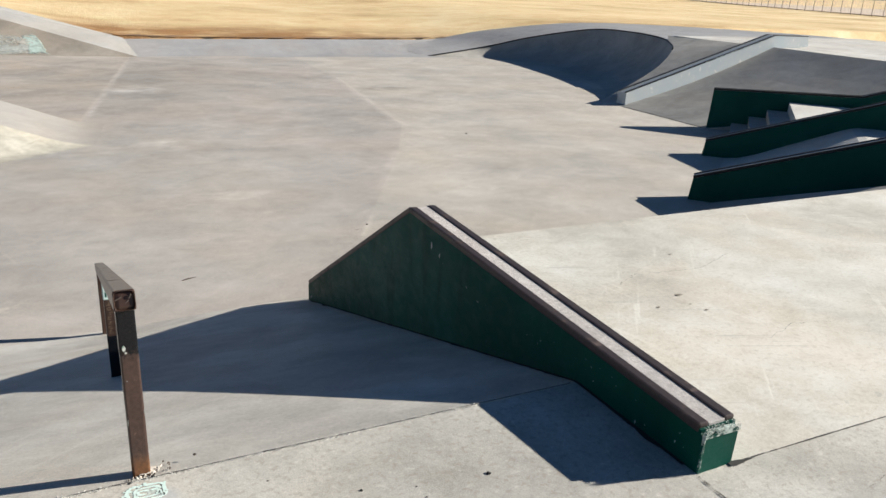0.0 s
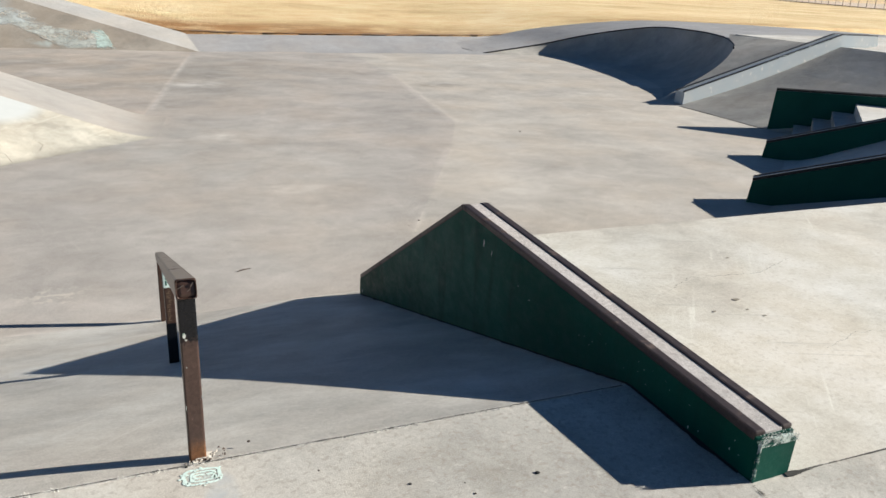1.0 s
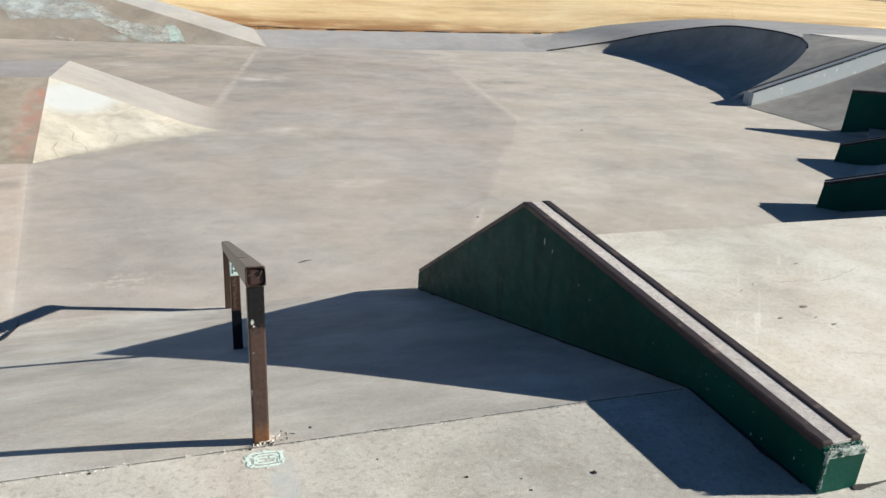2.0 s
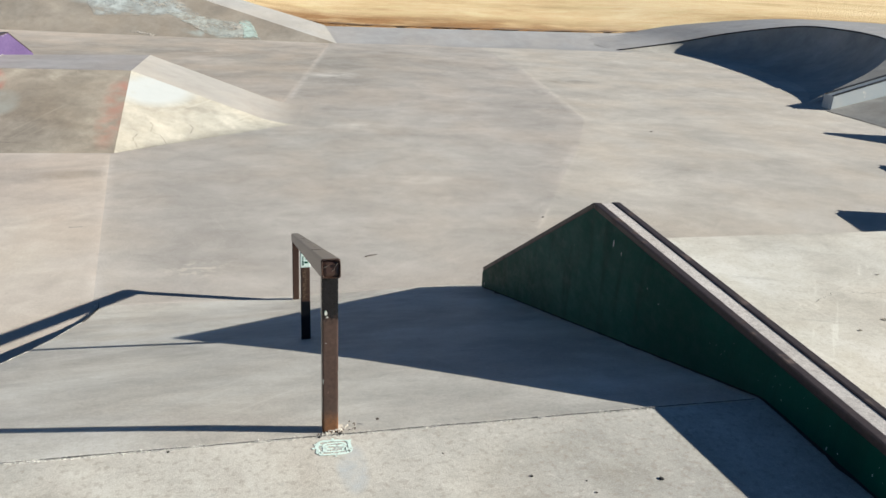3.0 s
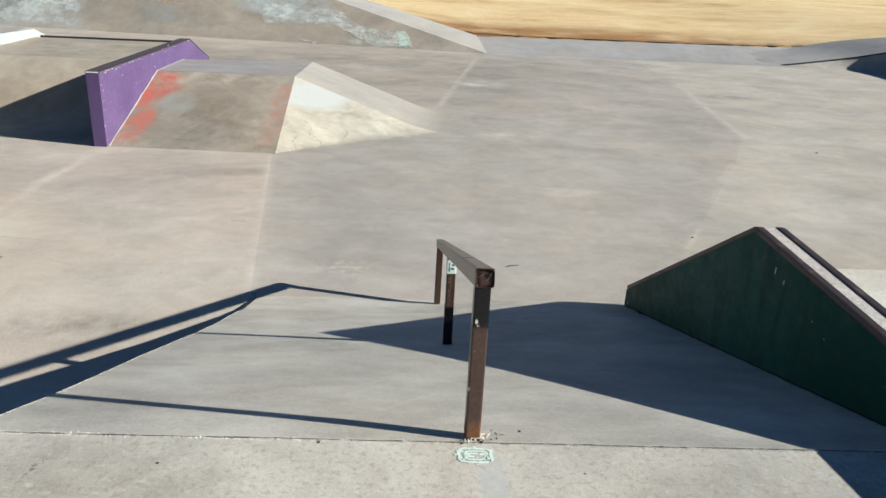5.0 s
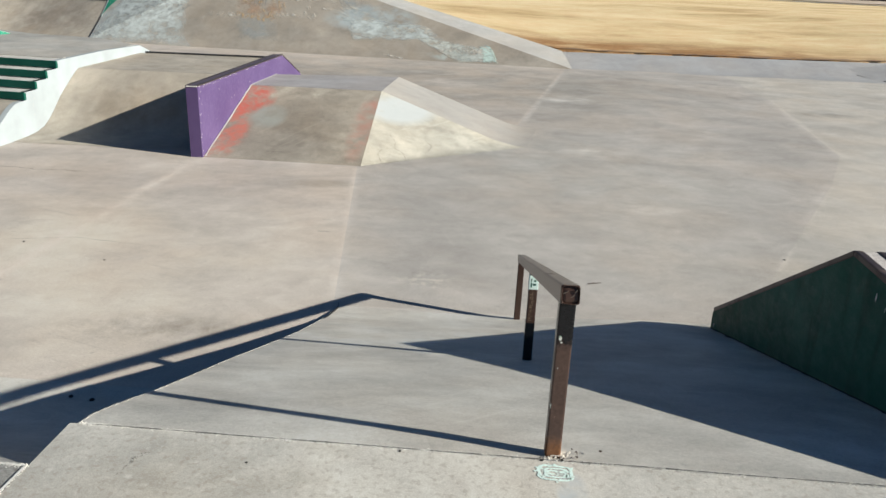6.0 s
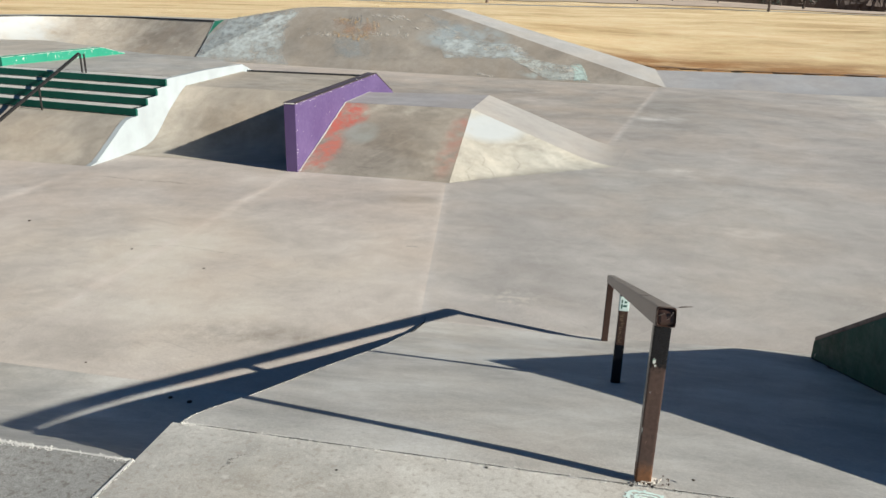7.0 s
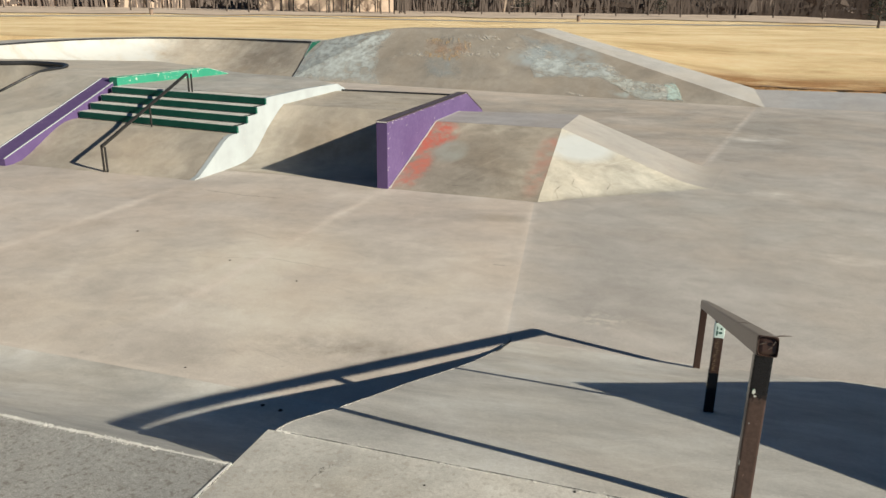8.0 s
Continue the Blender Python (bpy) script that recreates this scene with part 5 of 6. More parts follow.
def ledge_purple():
    ob = empty("purple_ledge", (-4.47, 10.87, FLAT), "purple painted concrete ledge with chipped edges", "skate ledge")
    prof = [(0.0, 1.07), (4.45, 1.10), (5.75, 0.60), (6.6, 0.0), (0.0, 0.0)]
    bm = prism(prof, (-0.09, 0, 0), (0, 1, 0), (1, 0, 0), 0.18)
    bmesh.ops.bevel(bm, geom=[e for e in bm.edges if all(v.co.z > 0.3 for v in e.verts) and abs(e.verts[0].co.x - e.verts[1].co.x) < 0.01], offset=0.012, segments=2, affect="EDGES")
    part("body", bm, M_PURPLE, ob)
    for k in (-0.07, 0.07):
        bm = bmesh.new()
        for p, q in zip(prof[:3], prof[1:3]):
            bar(bm, (k, p[0], p[1]), (k, q[0], q[1]), 0.05, 0.02, bevel=0.004)
        part("steel_edge", bm, M_EDGE, ob, "dark steel edge")
    bm = bmesh.new()
    for p, q in zip(prof[:3], prof[1:3]):
        bar(bm, (0, p[0], p[1]), (0, q[0], q[1]), 0.085, 0.012, bevel=0.002)
    part("top_strip", bm, M_PURPLETOP, ob, "dark worn strip on top")
    rnd = random.Random(6)
    bm = bmesh.new()
    for k in range(70):
        if k < 46:      # along the upper edge
            d = 4.6 * rnd.random() ** 1.2
            z = 1.06 + 0.007 * d - abs(rnd.gauss(0, 0.02))
        elif k < 60:    # down the near edge
            d, z = abs(rnd.gauss(0, 0.05)), rnd.uniform(0.02, 1.0)
        else:
            d, z = rnd.uniform(0.1, 3.5), 0
            z = rnd.uniform(max(0.1, d * 0.36), 1.0)
        w, h = rnd.uniform(0.004, 0.035), rnd.uniform(0.003, 0.010)
        bm.faces.new([bm.verts.new((0.0935, d + w * math.cos(1.047 * q) * rnd.uniform(0.4, 1), z + h * math.sin(1.047 * q) * rnd.uniform(0.4, 1))) for q in range(6)])
    tagged(part("paint_chips", bm, M_SEAL, ob, "small white chips in the purple paint"), kind="stuff")
    bm = bar(bmesh.new(), (-0.085, -0.004, 1.063), (0.085, -0.004, 1.063), 0.012, 0.016, bevel=0.003)
    part("worn_end", bm, M_SEAL, ob, "white worn upper edge of the end")
    return ob


ledge_purple()

# ---- stair block ----
stair = empty("stair_block", (-9.6, 11.0, FLAT), "concrete stair block with dark green risers and a white side wall", "skate stairs")
so = Vector((-9.6, 11.0, FLAT))
SR, SL, TURN_S = -7.6, -11.6, 0.135   # right and left ends; the risers run back a little towards the left


def sy(y, x):
    return y + (SR - x) * TURN_S


# curved foot below the steps
FOOT = [(10.3, 0.0), (10.45, 0.03), (10.66, 0.145), (10.98, 0.335), (11.22, 0.48), (11.38, 0.555), (11.5, 0.578), (11.68, 0.58)]
tops = []
for i in range(8):
    xa, xb = SL + (SR - 0.01 - SL) * i / 8, SL + (SR - 0.01 - SL) * (i + 1) / 8
    for k, ((ya, za), (yb, zb)) in enumerate(zip(FOOT, FOOT[1:])):
        fa, fb = k / 7, (k + 1) / 7
        tops.append([(xa, ya + (SR - xa) * TURN_S * fa, FLAT + za), (xb, ya + (SR - xb) * TURN_S * fa, FLAT + za), (xb, yb + (SR - xb) * TURN_S * fb, FLAT + zb), (xa, yb + (SR - xa) * TURN_S * fb, FLAT + zb)])
part("curved_foot", shifted(solid(tops, FLAT - 0.05), so), M_BOWL, stair, "brown stained curved concrete foot", True)
RISE, RUN = 0.132, 0.335
for k in range(4):
    y0, z1 = 11.66 + RUN * k, FLAT + 0.58 + RISE * (k + 1)
    back = RUN + 0.03 if k < 3 else 0.6
    quad = [(SL, sy(y0, SL), z1), (SR - 0.01, sy(y0, SR - 0.01), z1), (SR - 0.01, sy(y0 + back, SR - 0.01), z1), (SL, sy(y0 + back, SL), z1)]
    part("step", shifted(solid([quad], FLAT - 0.05), so), M_PALE, stair)
    a, b = Vector((SL + 0.05, sy(y0, SL + 0.05) - 0.012, z1 - 0.058)), Vector((SR + 0.03, sy(y0, SR + 0.03) - 0.012, z1 - 0.058))
    part("riser", bar(bmesh.new(), a - so, b - so, 0.045, 0.118, bevel=0.006), M_GREENFAR, stair, "dark green painted riser")
prof = [(y, FLAT + z + 0.004) for y, z in FOOT[:-1]]
for k in range(4):
    prof += [(11.66 + RUN * k, FLAT + 0.58 + RISE * k), (11.66 + RUN * k + 0.01, FLAT + 0.58 + RISE * (k + 1))]
prof += [(14.3, -0.045), (15.83, -0.07), (16.27, -0.22), (16.27, FLAT - 0.05), (10.3, FLAT - 0.05)]
bm = prism(prof, (SR, 0, 0), (0, 1, 0), (-1, 0, 0), 0.09)
part("side_wall", shifted(bm, so), M_WHITE, stair, "white painted side wall")
bm = solid([[(SL - 0.05, 13.5, -0.062), (SR - 0.1, 13.05, -0.062), (SR - 0.1, 15.8, -0.062), (-9.0, 16.9, -0.062), (-10.8, 17.25, -0.062), (-12.6, 18.2, -0.062)]], FLAT - 0.05)
part("landing", shifted(bm, so), M_GREYBANK, stair, "smooth grey landing")

# platform between the stair block and the purple ledge
SWEEP = [(11.2, FLAT + 0.004), (11.6, -1.165), (11.85, -1.145), (12.08, -1.09), (12.25, -1.0), (12.45, -0.85), (12.68, -0.66), (13.0, -0.46), (13.2, -0.34), (13.36, -0.265)]
bm = faces([[(-7.598, a, p), (-4.57, a, p), (-4.57, b, q), (-7.598, b, q)] for (a, p), (b, q) in zip(SWEEP, SWEEP[1:])])
for p in ([(-7.598, 13.36, -0.265), (-4.57, 13.36, -0.265), (-4.57, 15.9, -0.225), (-7.598, 15.82, -0.225)],
          [(-7.598, 15.82, -0.225), (-4.57, 15.9, -0.225), (-4.57, 17.6, FLAT), (-7.598, 17.6, FLAT)]):
    bm.faces.new([bm.verts.new(q) for q in p])
plat = ground_piece("platform", bm, M_BOWL, "curved brown concrete bank with a grey platform", "concrete bank", True)
bm = bmesh.new()
bar(bm, (-7.5, 15.86, -0.215), (-4.6, 15.94, -0.215), 0.05, 0.05)
part("coping", bm, M_COPING, plat, "dark steel edge")

# purple hubba and green ledge on the far side of the steps
hub = empty("purple_hubba", (-11.75, 13.4, -0.06), "purple painted sloping stair ledge with white worn edges", "skate ledge")
ho = Vector((-11.75, 13.4, -0.06))
d = Vector((0.1, -0.995, 0))
prof = [(-0.25, 0.06), (3.3, -1.06), (3.3, FLAT - 0.05), (-0.25, FLAT - 0.05)]
bm = prism(prof, Vector((-11.72, 13.4, 0)), d, (-0.995, -0.1, 0), 0.42)
part("body", shifted(bm, ho), M_PURPLE, hub)
for k in (0.0, 0.40):
    a = Vector((-11.72, 13.4, 0)) + Vector((-0.995, -0.1, 0)) * (0.01 + k)
    bm = bar(bmesh.new(), a + d * -0.2 + Vector((0, 0, 0.055)) - ho, a + d * 3.3 + Vector((0, 0, -1.05)) - ho, 0.024, 0.016)
    part("worn_edge", bm, M_WHITE, hub, "white worn edge")
gl = empty("green_ledge", (-11.5, 13.5, -0.07), "light green painted low ledge on the landing", "skate ledge")
go = Vector((-11.5, 13.5, -0.07))
prof = [(0.0, 0.10), (2.85, 0.13), (3.6, -0.05), (3.6, -0.2), (0.0, -0.2)]
bm = prism(prof, Vector((-11.6, 13.4, 0)), (0.11, 0.994, 0), (-0.994, 0.11, 0), 0.22)
part("body", shifted(bm, go), M_LGREEN, gl)
for k in (0.004, 0.216):
    at = Vector((-11.6, 13.4, 0)) + Vector((-0.994, 0.11, 0)) * k
    bm = bmesh.new()
    for (y0, z0), (y1, z1) in zip(prof[:2], prof[1:3]):
        bar(bm, at + Vector((0.11, 0.994, 0)) * y0 + Vector((0, 0, z0)) - go, at + Vector((0.11, 0.994, 0)) * y1 + Vector((0, 0, z1)) - go, 0.018, 0.010)
    part("worn_edge", bm, M_EDGEPALE, gl, "edge worn to pale concrete")

# upper deck and bank on the far side, with the mouth of a second bowl
bm = solid([[(-12.15, 13.65, 0.05), (-11.9, 17.2, 0.05), (-14.6, 18.6, 0.05), (-21.0, 16.8, 0.05), (-21.0, 15.1, 0.05), (-19.2, 15.7, 0.05), (-17.5, 16.1, 0.05), (-16.8, 16.48, 0.05), (-15.6, 16.25, 0.05), (-15.05, 15.7, 0.05), (-14.8, 15.29, 0.05), (-14.42, 14.15, 0.05)],
            [(-12.15, 13.65, 0.05), (-14.42, 14.15, 0.05), (-14.85, 13.37, -0.35), (-12.05, 12.4, -0.37)],
            [(-12.05, 12.4, -0.37), (-14.85, 13.37, -0.35), (-16.3, 9.9, FLAT), (-11.85, 10.0, FLAT)]], FLAT - 0.05)
ground_piece("upper_deck", bm, M_UPPER, "brown-grey concrete bank and deck beside the hubba", "concrete deck")
rim4 = spline([(-21.0, 15.0, 0.06), (-19.2, 15.6, 0.06), (-17.56, 15.97, 0.06), (-16.83, 16.37, 0.06), (-15.6, 16.15, 0.06), (-15.1, 15.6, 0.06), (-14.85, 15.2, 0.06), (-14.46, 14.15, 0.06), (-14.88, 13.37, -0.34)], 40)
toe4 = spline([(-21.0, 13.2, FLAT), (-19.4, 13.8, FLAT), (-18.2, 14.2, FLAT), (-17.3, 14.5, FLAT), (-16.7, 14.4, FLAT), (-16.4, 14.2, FLAT), (-16.3, 14.0, FLAT), (-16.0, 13.4, FLAT), (-16.0, 13.0, FLAT)], 40)
bm = cove(toe4, rim4, 8, 75)
pool = ground_piece("second_bowl", bm, M_POOL, "curved dark concrete bowl lip with black coping", "bowl wall", True)
part("coping", tube(bmesh.new(), rim4, [0.06] * 22 + [0.03] * (len(rim4) - 22)), M_COPING, pool, "dark steel coping tube", True)


def stair_rail():
    ob = empty("handrail", (-9.43, 10.33, FLAT), "thin black steel handrail down the steps", "handrail")
    o = Vector((-9.43, 10.33, FLAT))
    a, b = Vector((-9.43, 10.33, -0.74)), Vector((-9.55, 13.0, 0.28))
    for k in (0.0, 0.07):
        dd = Vector((k, 0, 0))
        part("post", tube(bmesh.new(), [Vector((-9.43, 10.33, FLAT)) + dd - o, a + dd - o], 0.018), M_BLACK, ob)
    part("post", tube(bmesh.new(), [Vector((-9.5, 11.75, -0.62)) - o, a.lerp(b, 0.53) - o], 0.018), M_BLACK, ob)
    for k in (0.0, 0.08):
        dd = Vector((k, 0.04, 0))
        part("post", tube(bmesh.new(), [Vector((-9.55, 13.0, -0.1)) + dd - o, b + dd - o], 0.018), M_BLACK, ob)
    part("rail_tube", tube(bmesh.new(), [a - o, b - o], 0.03), M_BLACK, ob)
    return ob


stair_rail()

# ---- the far right corner: steps and ledges on the diagonal bank ----
M_CAP = rusty("dark_cap", (0.36, 0.38, 0.39), (0.45, 0.45, 0.44), 0.55, 0.6)


def bank_ledge(at, prof, width, label):
    ob = empty("bank_ledge", at, label, "skate ledge", "green ledges on the corner bank")
    part("body", prism(prof, (0, 0, 0), DD, DN, width), M_GREENFAR, ob)
    bm = bmesh.new()
    for p, q in zip(prof, prof[1:3]):
        bar(bm, Vector((0, 0, p[1] + 0.012)) + DD * p[0] + DN * width / 2, Vector((0, 0, q[1] + 0.012)) + DD * q[0] + DN * width / 2, width - 0.02, 0.03)
    part("cap", bm, M_CAP, ob, "dark worn cap")
    for k in (0.012, width - 0.012):
        bm = bmesh.new()
        for p, q in zip(prof, prof[1:3]):
            bar(bm, Vector((0, 0, p[1] + 0.022)) + DD * p[0] + DN * k, Vector((0, 0, q[1] + 0.022)) + DD * q[0] + DN * k, 0.03, 0.035)
        part("steel_edge", bm, M_GAP, ob, "black steel edge")
    return ob


bank_ledge((7.83, 7.478, FLAT), [(0.03, 0.30), (3.0, 1.33), (5.4, 1.36), (5.4, 0.0), (0.0, 0.0)], 0.18, "dark green sloping ledge beside the bank")
bank_ledge((10.2, 9.645, FLAT), [(0.03, 0.245), (3.2, 1.34), (5.4, 1.36), (5.4, 0.0), (0.0, 0.0)], 0.18, "dark green sloping ledge beside the steps")
bank_ledge((12.37, 11.696, FLAT), [(0.0, 0.80), (2.77, 0.90), (4.2, 1.38), (4.2, 0.0), (-0.03, 0.0)], 0.17, "tall dark green level ledge beside the steps")
steps = empty("corner_steps", (10.5, 9.95, FLAT), "short flight of grey concrete steps in shade", "steps")
for k, (s0, s1, z1) in enumerate(((0.44, 0.76, 0.17), (0.76, 1.08, 0.34), (1.08, 1.46, 0.51), (1.46, 5.4, 0.70))):
    pr = [(s0, z1), (s1, z1), (s1, 0.0), (s0, 0.0)]
    part("step", prism(pr, DN * 0.0, DD, DN, 2.5), M_GREYBANK if k < 3 else M_PALE, steps)


def ledge_blue():
    ob = empty("blue_ledge", (12.45, 14.52, FLAT), "pale blue-grey painted ledge climbing the bank", "skate ledge")
    prof = [(0.0, 0.32), (4.74, 1.71), (6.0, 1.70), (6.05, 1.45), (4.8, 1.3), (0.0, -0.05)]
    part("body", prism(prof, (0, 0, 0), (1, 0, 0), (0, 1, 0), 0.32), M_BLUE, ob)
    for k in (0.03, 0.29):
        bm = bmesh.new()
        for p, q in zip(prof[:3], prof[1:3]):
            bar(bm, (p[0], k, p[1] + 0.006), (q[0], k, q[1] + 0.006), 0.06, 0.03)
        part("steel_edge", bm, M_COPING, ob, "dark worn steel edge")
    bm = bmesh.new()
    crumbs(bm, (2.4, -0.004, 1.04), (4.7, -0.004, 1.70), 170, 0.016, 0.012, 31)
    tagged(part("edge_wear", bm, M_CHIP, ob, "white chips along the upper edge"), kind="stuff")
    return ob


ledge_blue()
part("toe_joint", strip(bmesh.new(), (12.31, 14.45, FLAT), (12.31, 11.8, FLAT), 0.055, 0.005), M_GAP, bank_right, "dark open joint along the toe")


# ---- distance: fence, trees, bins, far houses ----
def fence_run():
    a, b = Vector((118, 127.5, 0)), Vector((84, 50, 0))
    n = 36
    ob = empty("boundary_fence", (a.x, a.y, field_level(a.x, a.y)), "long open wire fence with dark posts beyond the field", "fence")
    o = Vector(ob.location)
    d = (b - a).normalized()
    post = bar(bmesh.new(), (0, 0, 0), (0, 0, 2.2), 0.05, 0.05, up=(0, 1, 0), bevel=0.0)
    pm = bpy.data.meshes.new("post")
    post.to_mesh(pm)
    post.free()
    pm.materials.append(M_POST)
    step = (b - a) / n
    rails = []
    for z, r, nm in ((2.15, 0.025, "top_rail"), (0.12, 0.02, "bottom_rail")):
        pan = tube(bmesh.new(), [(0, 0, z), (step.x, step.y, z)], r, 5)
        qm = bpy.data.meshes.new(nm)
        pan.to_mesh(qm)
        pan.free()
        qm.materials.append(M_POST)
        rails.append((nm, qm))
    wire = bmesh.new()
    for k in range(1, 24):
        q = step * (k / 24)
        tube(wire, [(q.x, q.y, 0.1), (q.x, q.y, 2.15)], 0.006, 3)
    wm = bpy.data.meshes.new("wires")
    wire.to_mesh(wm)
    wire.free()
    wm.materials.append(M_FENCE)
    for i in range(n):
        p = a + step * i
        for nm, me in (("post", pm), *rails, ("wires", wm)):
            c = new(nm, me)
            c.parent = ob
            c.location = (p.x - o.x, p.y - o.y, field_level(p.x, p.y) - o.z)
    return ob


fence_run()
bm = bmesh.new()
prev = None
for i in range(20):
    q = Vector((118, 127.5, 0)).lerp(Vector((78, 36, 0)), i / 19)
    now = []
    for k in (0.5, 4, 12, 26, 45, 70):
        x, y = q.x + 0.916 * k, q.y - 0.4 * k
        now.append(bm.verts.new((x, y, field_level(x, y) + 0.12)))
    if prev:
        for k in range(5):
            bm.faces.new((prev[k], prev[k + 1], now[k + 1], now[k]))
    prev = now
ground_piece("dirt_lot", bm, M_LOT, "bare pinkish dirt lot beyond the fence", "dirt lot", True)


def bare_tree(at, height, seed, spread=0.5):
    rnd = random.Random(seed)
    ob = empty("bare_tree", at, "leafless winter tree at the field's far edge", "tree", "trees along the field")
    trunk, twigs = bmesh.new(), bmesh.new()
    lean = Vector((rnd.uniform(-0.06, 0.06), rnd.uniform(-0.06, 0.06), 1))
    tp = [lean * (height * f) for f in (0, 0.12, 0.3, 0.5)]
    tube(trunk, tp, [height * k for k in (0.015, 0.012, 0.010, 0.008)], 7)

    def grow(p, d, ln, r, depth):
        q = p + d * ln * 0.5 + Vector((rnd.uniform(-1, 1), rnd.uniform(-1, 1), rnd.uniform(0, 1))) * ln * 0.06
        e = p + d * ln
        tube(trunk if depth < 1 else twigs, [p, q, e], [r, r * 0.75, r * 0.5], 5 if depth < 2 else 3)
        if depth < 3:
            for _ in range(4 if depth < 2 else 4):
                nd = (d + Vector((rnd.uniform(-1, 1), rnd.uniform(-1, 1), rnd.uniform(-0.2, 0.8))) * spread).normalized()
                grow(p.lerp(e, rnd.uniform(0.5, 1.0)), nd, ln * rnd.uniform(0.5, 0.72), r * 0.5, depth + 1)
    for k in range(6):
        q = rnd.uniform(0, 6.28)
        nd = Vector((math.cos(q) * 0.7, math.sin(q) * 0.7, rnd.uniform(0.5, 1.3))).normalized()
        grow(tp[2].lerp(tp[3], rnd.uniform(0, 1)), nd, height * rnd.uniform(0.22, 0.34), height * 0.0065, 0)
    part("trunk", trunk, M_BARK, ob)
    tagged(part("twigs", twigs, M_TWIG, ob, "bare twigs"), kind="stuff")
    return ob


def evergreen(at, height, seed):
    rnd = random.Random(seed)
    ob = empty("evergreen_tree", at, "dark evergreen tree at the field's far edge", "tree", "trees along the field")
    part("trunk", tube(bmesh.new(), [(0, 0, 0), (0, 0, height * 0.95)], [height * 0.025, 0.03], 7), M_BARK, ob)
    bm = bmesh.new()
    for i in range(900):
        f = rnd.random() ** 0.8
        z = height * (0.14 + 0.84 * f)
        r = height * 0.24 * (1 - f) * (0.5 + 0.5 * rnd.random()) + 0.1
        q = rnd.uniform(0, 6.28)
        c = Vector((math.cos(q) * r, math.sin(q) * r, z))
        u = Vector((math.cos(q), math.sin(q), -0.3)) * height * 0.045
        w = Vector((-math.sin(q), math.cos(q), rnd.uniform(-0.3, 0.3))) * height * 0.022
        bm.faces.new([bm.verts.new(p) for p in (c - w, c + w, c + u + w * 0.2, c + u - w * 0.2)])
    part("crown", bm, M_NEEDLE, ob, "dense dark needles")
    return ob


def polar(yaw, r):
    """A place by its bearing (degrees, to the left of straight ahead) and distance."""
    x, y = -math.sin(radians(yaw)) * r, math.cos(radians(yaw)) * r
    return Vector((x, y, field_level(x, y) - 0.05))


rt = random.Random(5)
protos = [bare_tree(polar(21.0, 150), 11, 11), bare_tree(polar(9.2, 142), 9, 12, 0.6), bare_tree(polar(1.0, 150), 10, 13, 0.45)]
spots = [(39.5, 150), (36, 158), (33.2, 150), (31.0, 152), (28.6, 155), (26.1, 150), (24.4, 165), (22.6, 158), (19.2, 150), (17.2, 160), (15.0, 152), (13.0, 158), (11.1, 150), (7.6, 148), (5.4, 152), (3.2, 160), (-0.8, 152), (-2.6, 148), (-5.0, 155), (43, 155), (47, 160), (52, 150), (-8, 160), (-12, 170), (-20, 180)]
for i, (yaw, r) in enumerate(spots):
    at = polar(yaw, r)
    k = rt.uniform(0.8, 1.2)
    copy_thing(protos[i % 3], Matrix.Translation(at) @ Matrix.Rotation(rt.uniform(0, 6.28), 4, "Z") @ Matrix.Scale(k, 4))
for i in range(26):
    at = polar(rt.uniform(20.5, 32), rt.uniform(146, 160))
    copy_thing(protos[i % 3], Matrix.Translation(at) @ Matrix.Rotation(rt.uniform(0, 6.28), 4, "Z") @ Matrix.Scale(rt.uniform(0.8, 1.1), 4))
for yaw, r, h, s in ((-11.3, 120, 8, 1), (16.2, 165, 9, 2), (12.0, 172, 10, 3), (2.4, 170, 7, 4), (-13.4, 150, 10, 5), (30, 175, 8, 6)):
    evergreen(polar(yaw, r), h, s)


def thicket():
    """The far belt of brush behind the field, too fine to count."""
    rnd = random.Random(9)
    bm = bmesh.new()
    for i in range(9500):
        yaw = rnd.uniform(-32, 62)
        r = rnd.uniform(178, 225)
        b = polar(yaw, r)
        h = rnd.uniform(3, 15) * (0.6 + 0.5 * noise.noise(Vector((yaw * 0.3, 0, 0))) + 0.3)
        w = rnd.uniform(0.06, 0.3)
        lean = Vector((rnd.uniform(-0.25, 0.25), 0, 1)) * h
        side = Vector((math.cos(radians(yaw)), math.sin(radians(yaw)), 0)) * w
        bm.faces.new([bm.verts.new(p) for p in (b - side, b + side, b + lean + side * 0.3, b + lean - side * 0.3)])
    for i in range(1500):
        yaw = rnd.uniform(-32, 62)
        b = polar(yaw, rnd.uniform(180, 230))
        s = rnd.uniform(2, 7)
        pts = [b + Vector((rnd.uniform(-s, s), rnd.uniform(-1, 1), rnd.uniform(0, s))) for _ in range(3)]
        bm.faces.new([bm.verts.new(p) for p in pts])
    return tagged(link("brush_belt", bm, M_TWIG), "far belt of dark bare brush and trees", "woods", kind="stuff")


thicket()


def far_house(yaw, r, w, seed):
    at = polar(yaw, r)
    ob = empty("far_house", at, "low tan house with a dark roof beyond the field", "house", "houses beyond the field")
    ob.rotation_euler = (0, 0, radians(yaw))
    bm = box(bmesh.new(), (-w / 2, -4, -0.3), (w / 2, 4, 6.2))
    wl = part("wall", bm, M_WALLFAR, ob)
    bm = prism([(-4.7, 6.1), (0, 7.8), (4.7, 6.1)], (-w / 2 - 0.5, 0, 0), (0, 1, 0), (1, 0, 0), w + 1)
    part("roof", bm, M_ROOF, ob)
    return ob


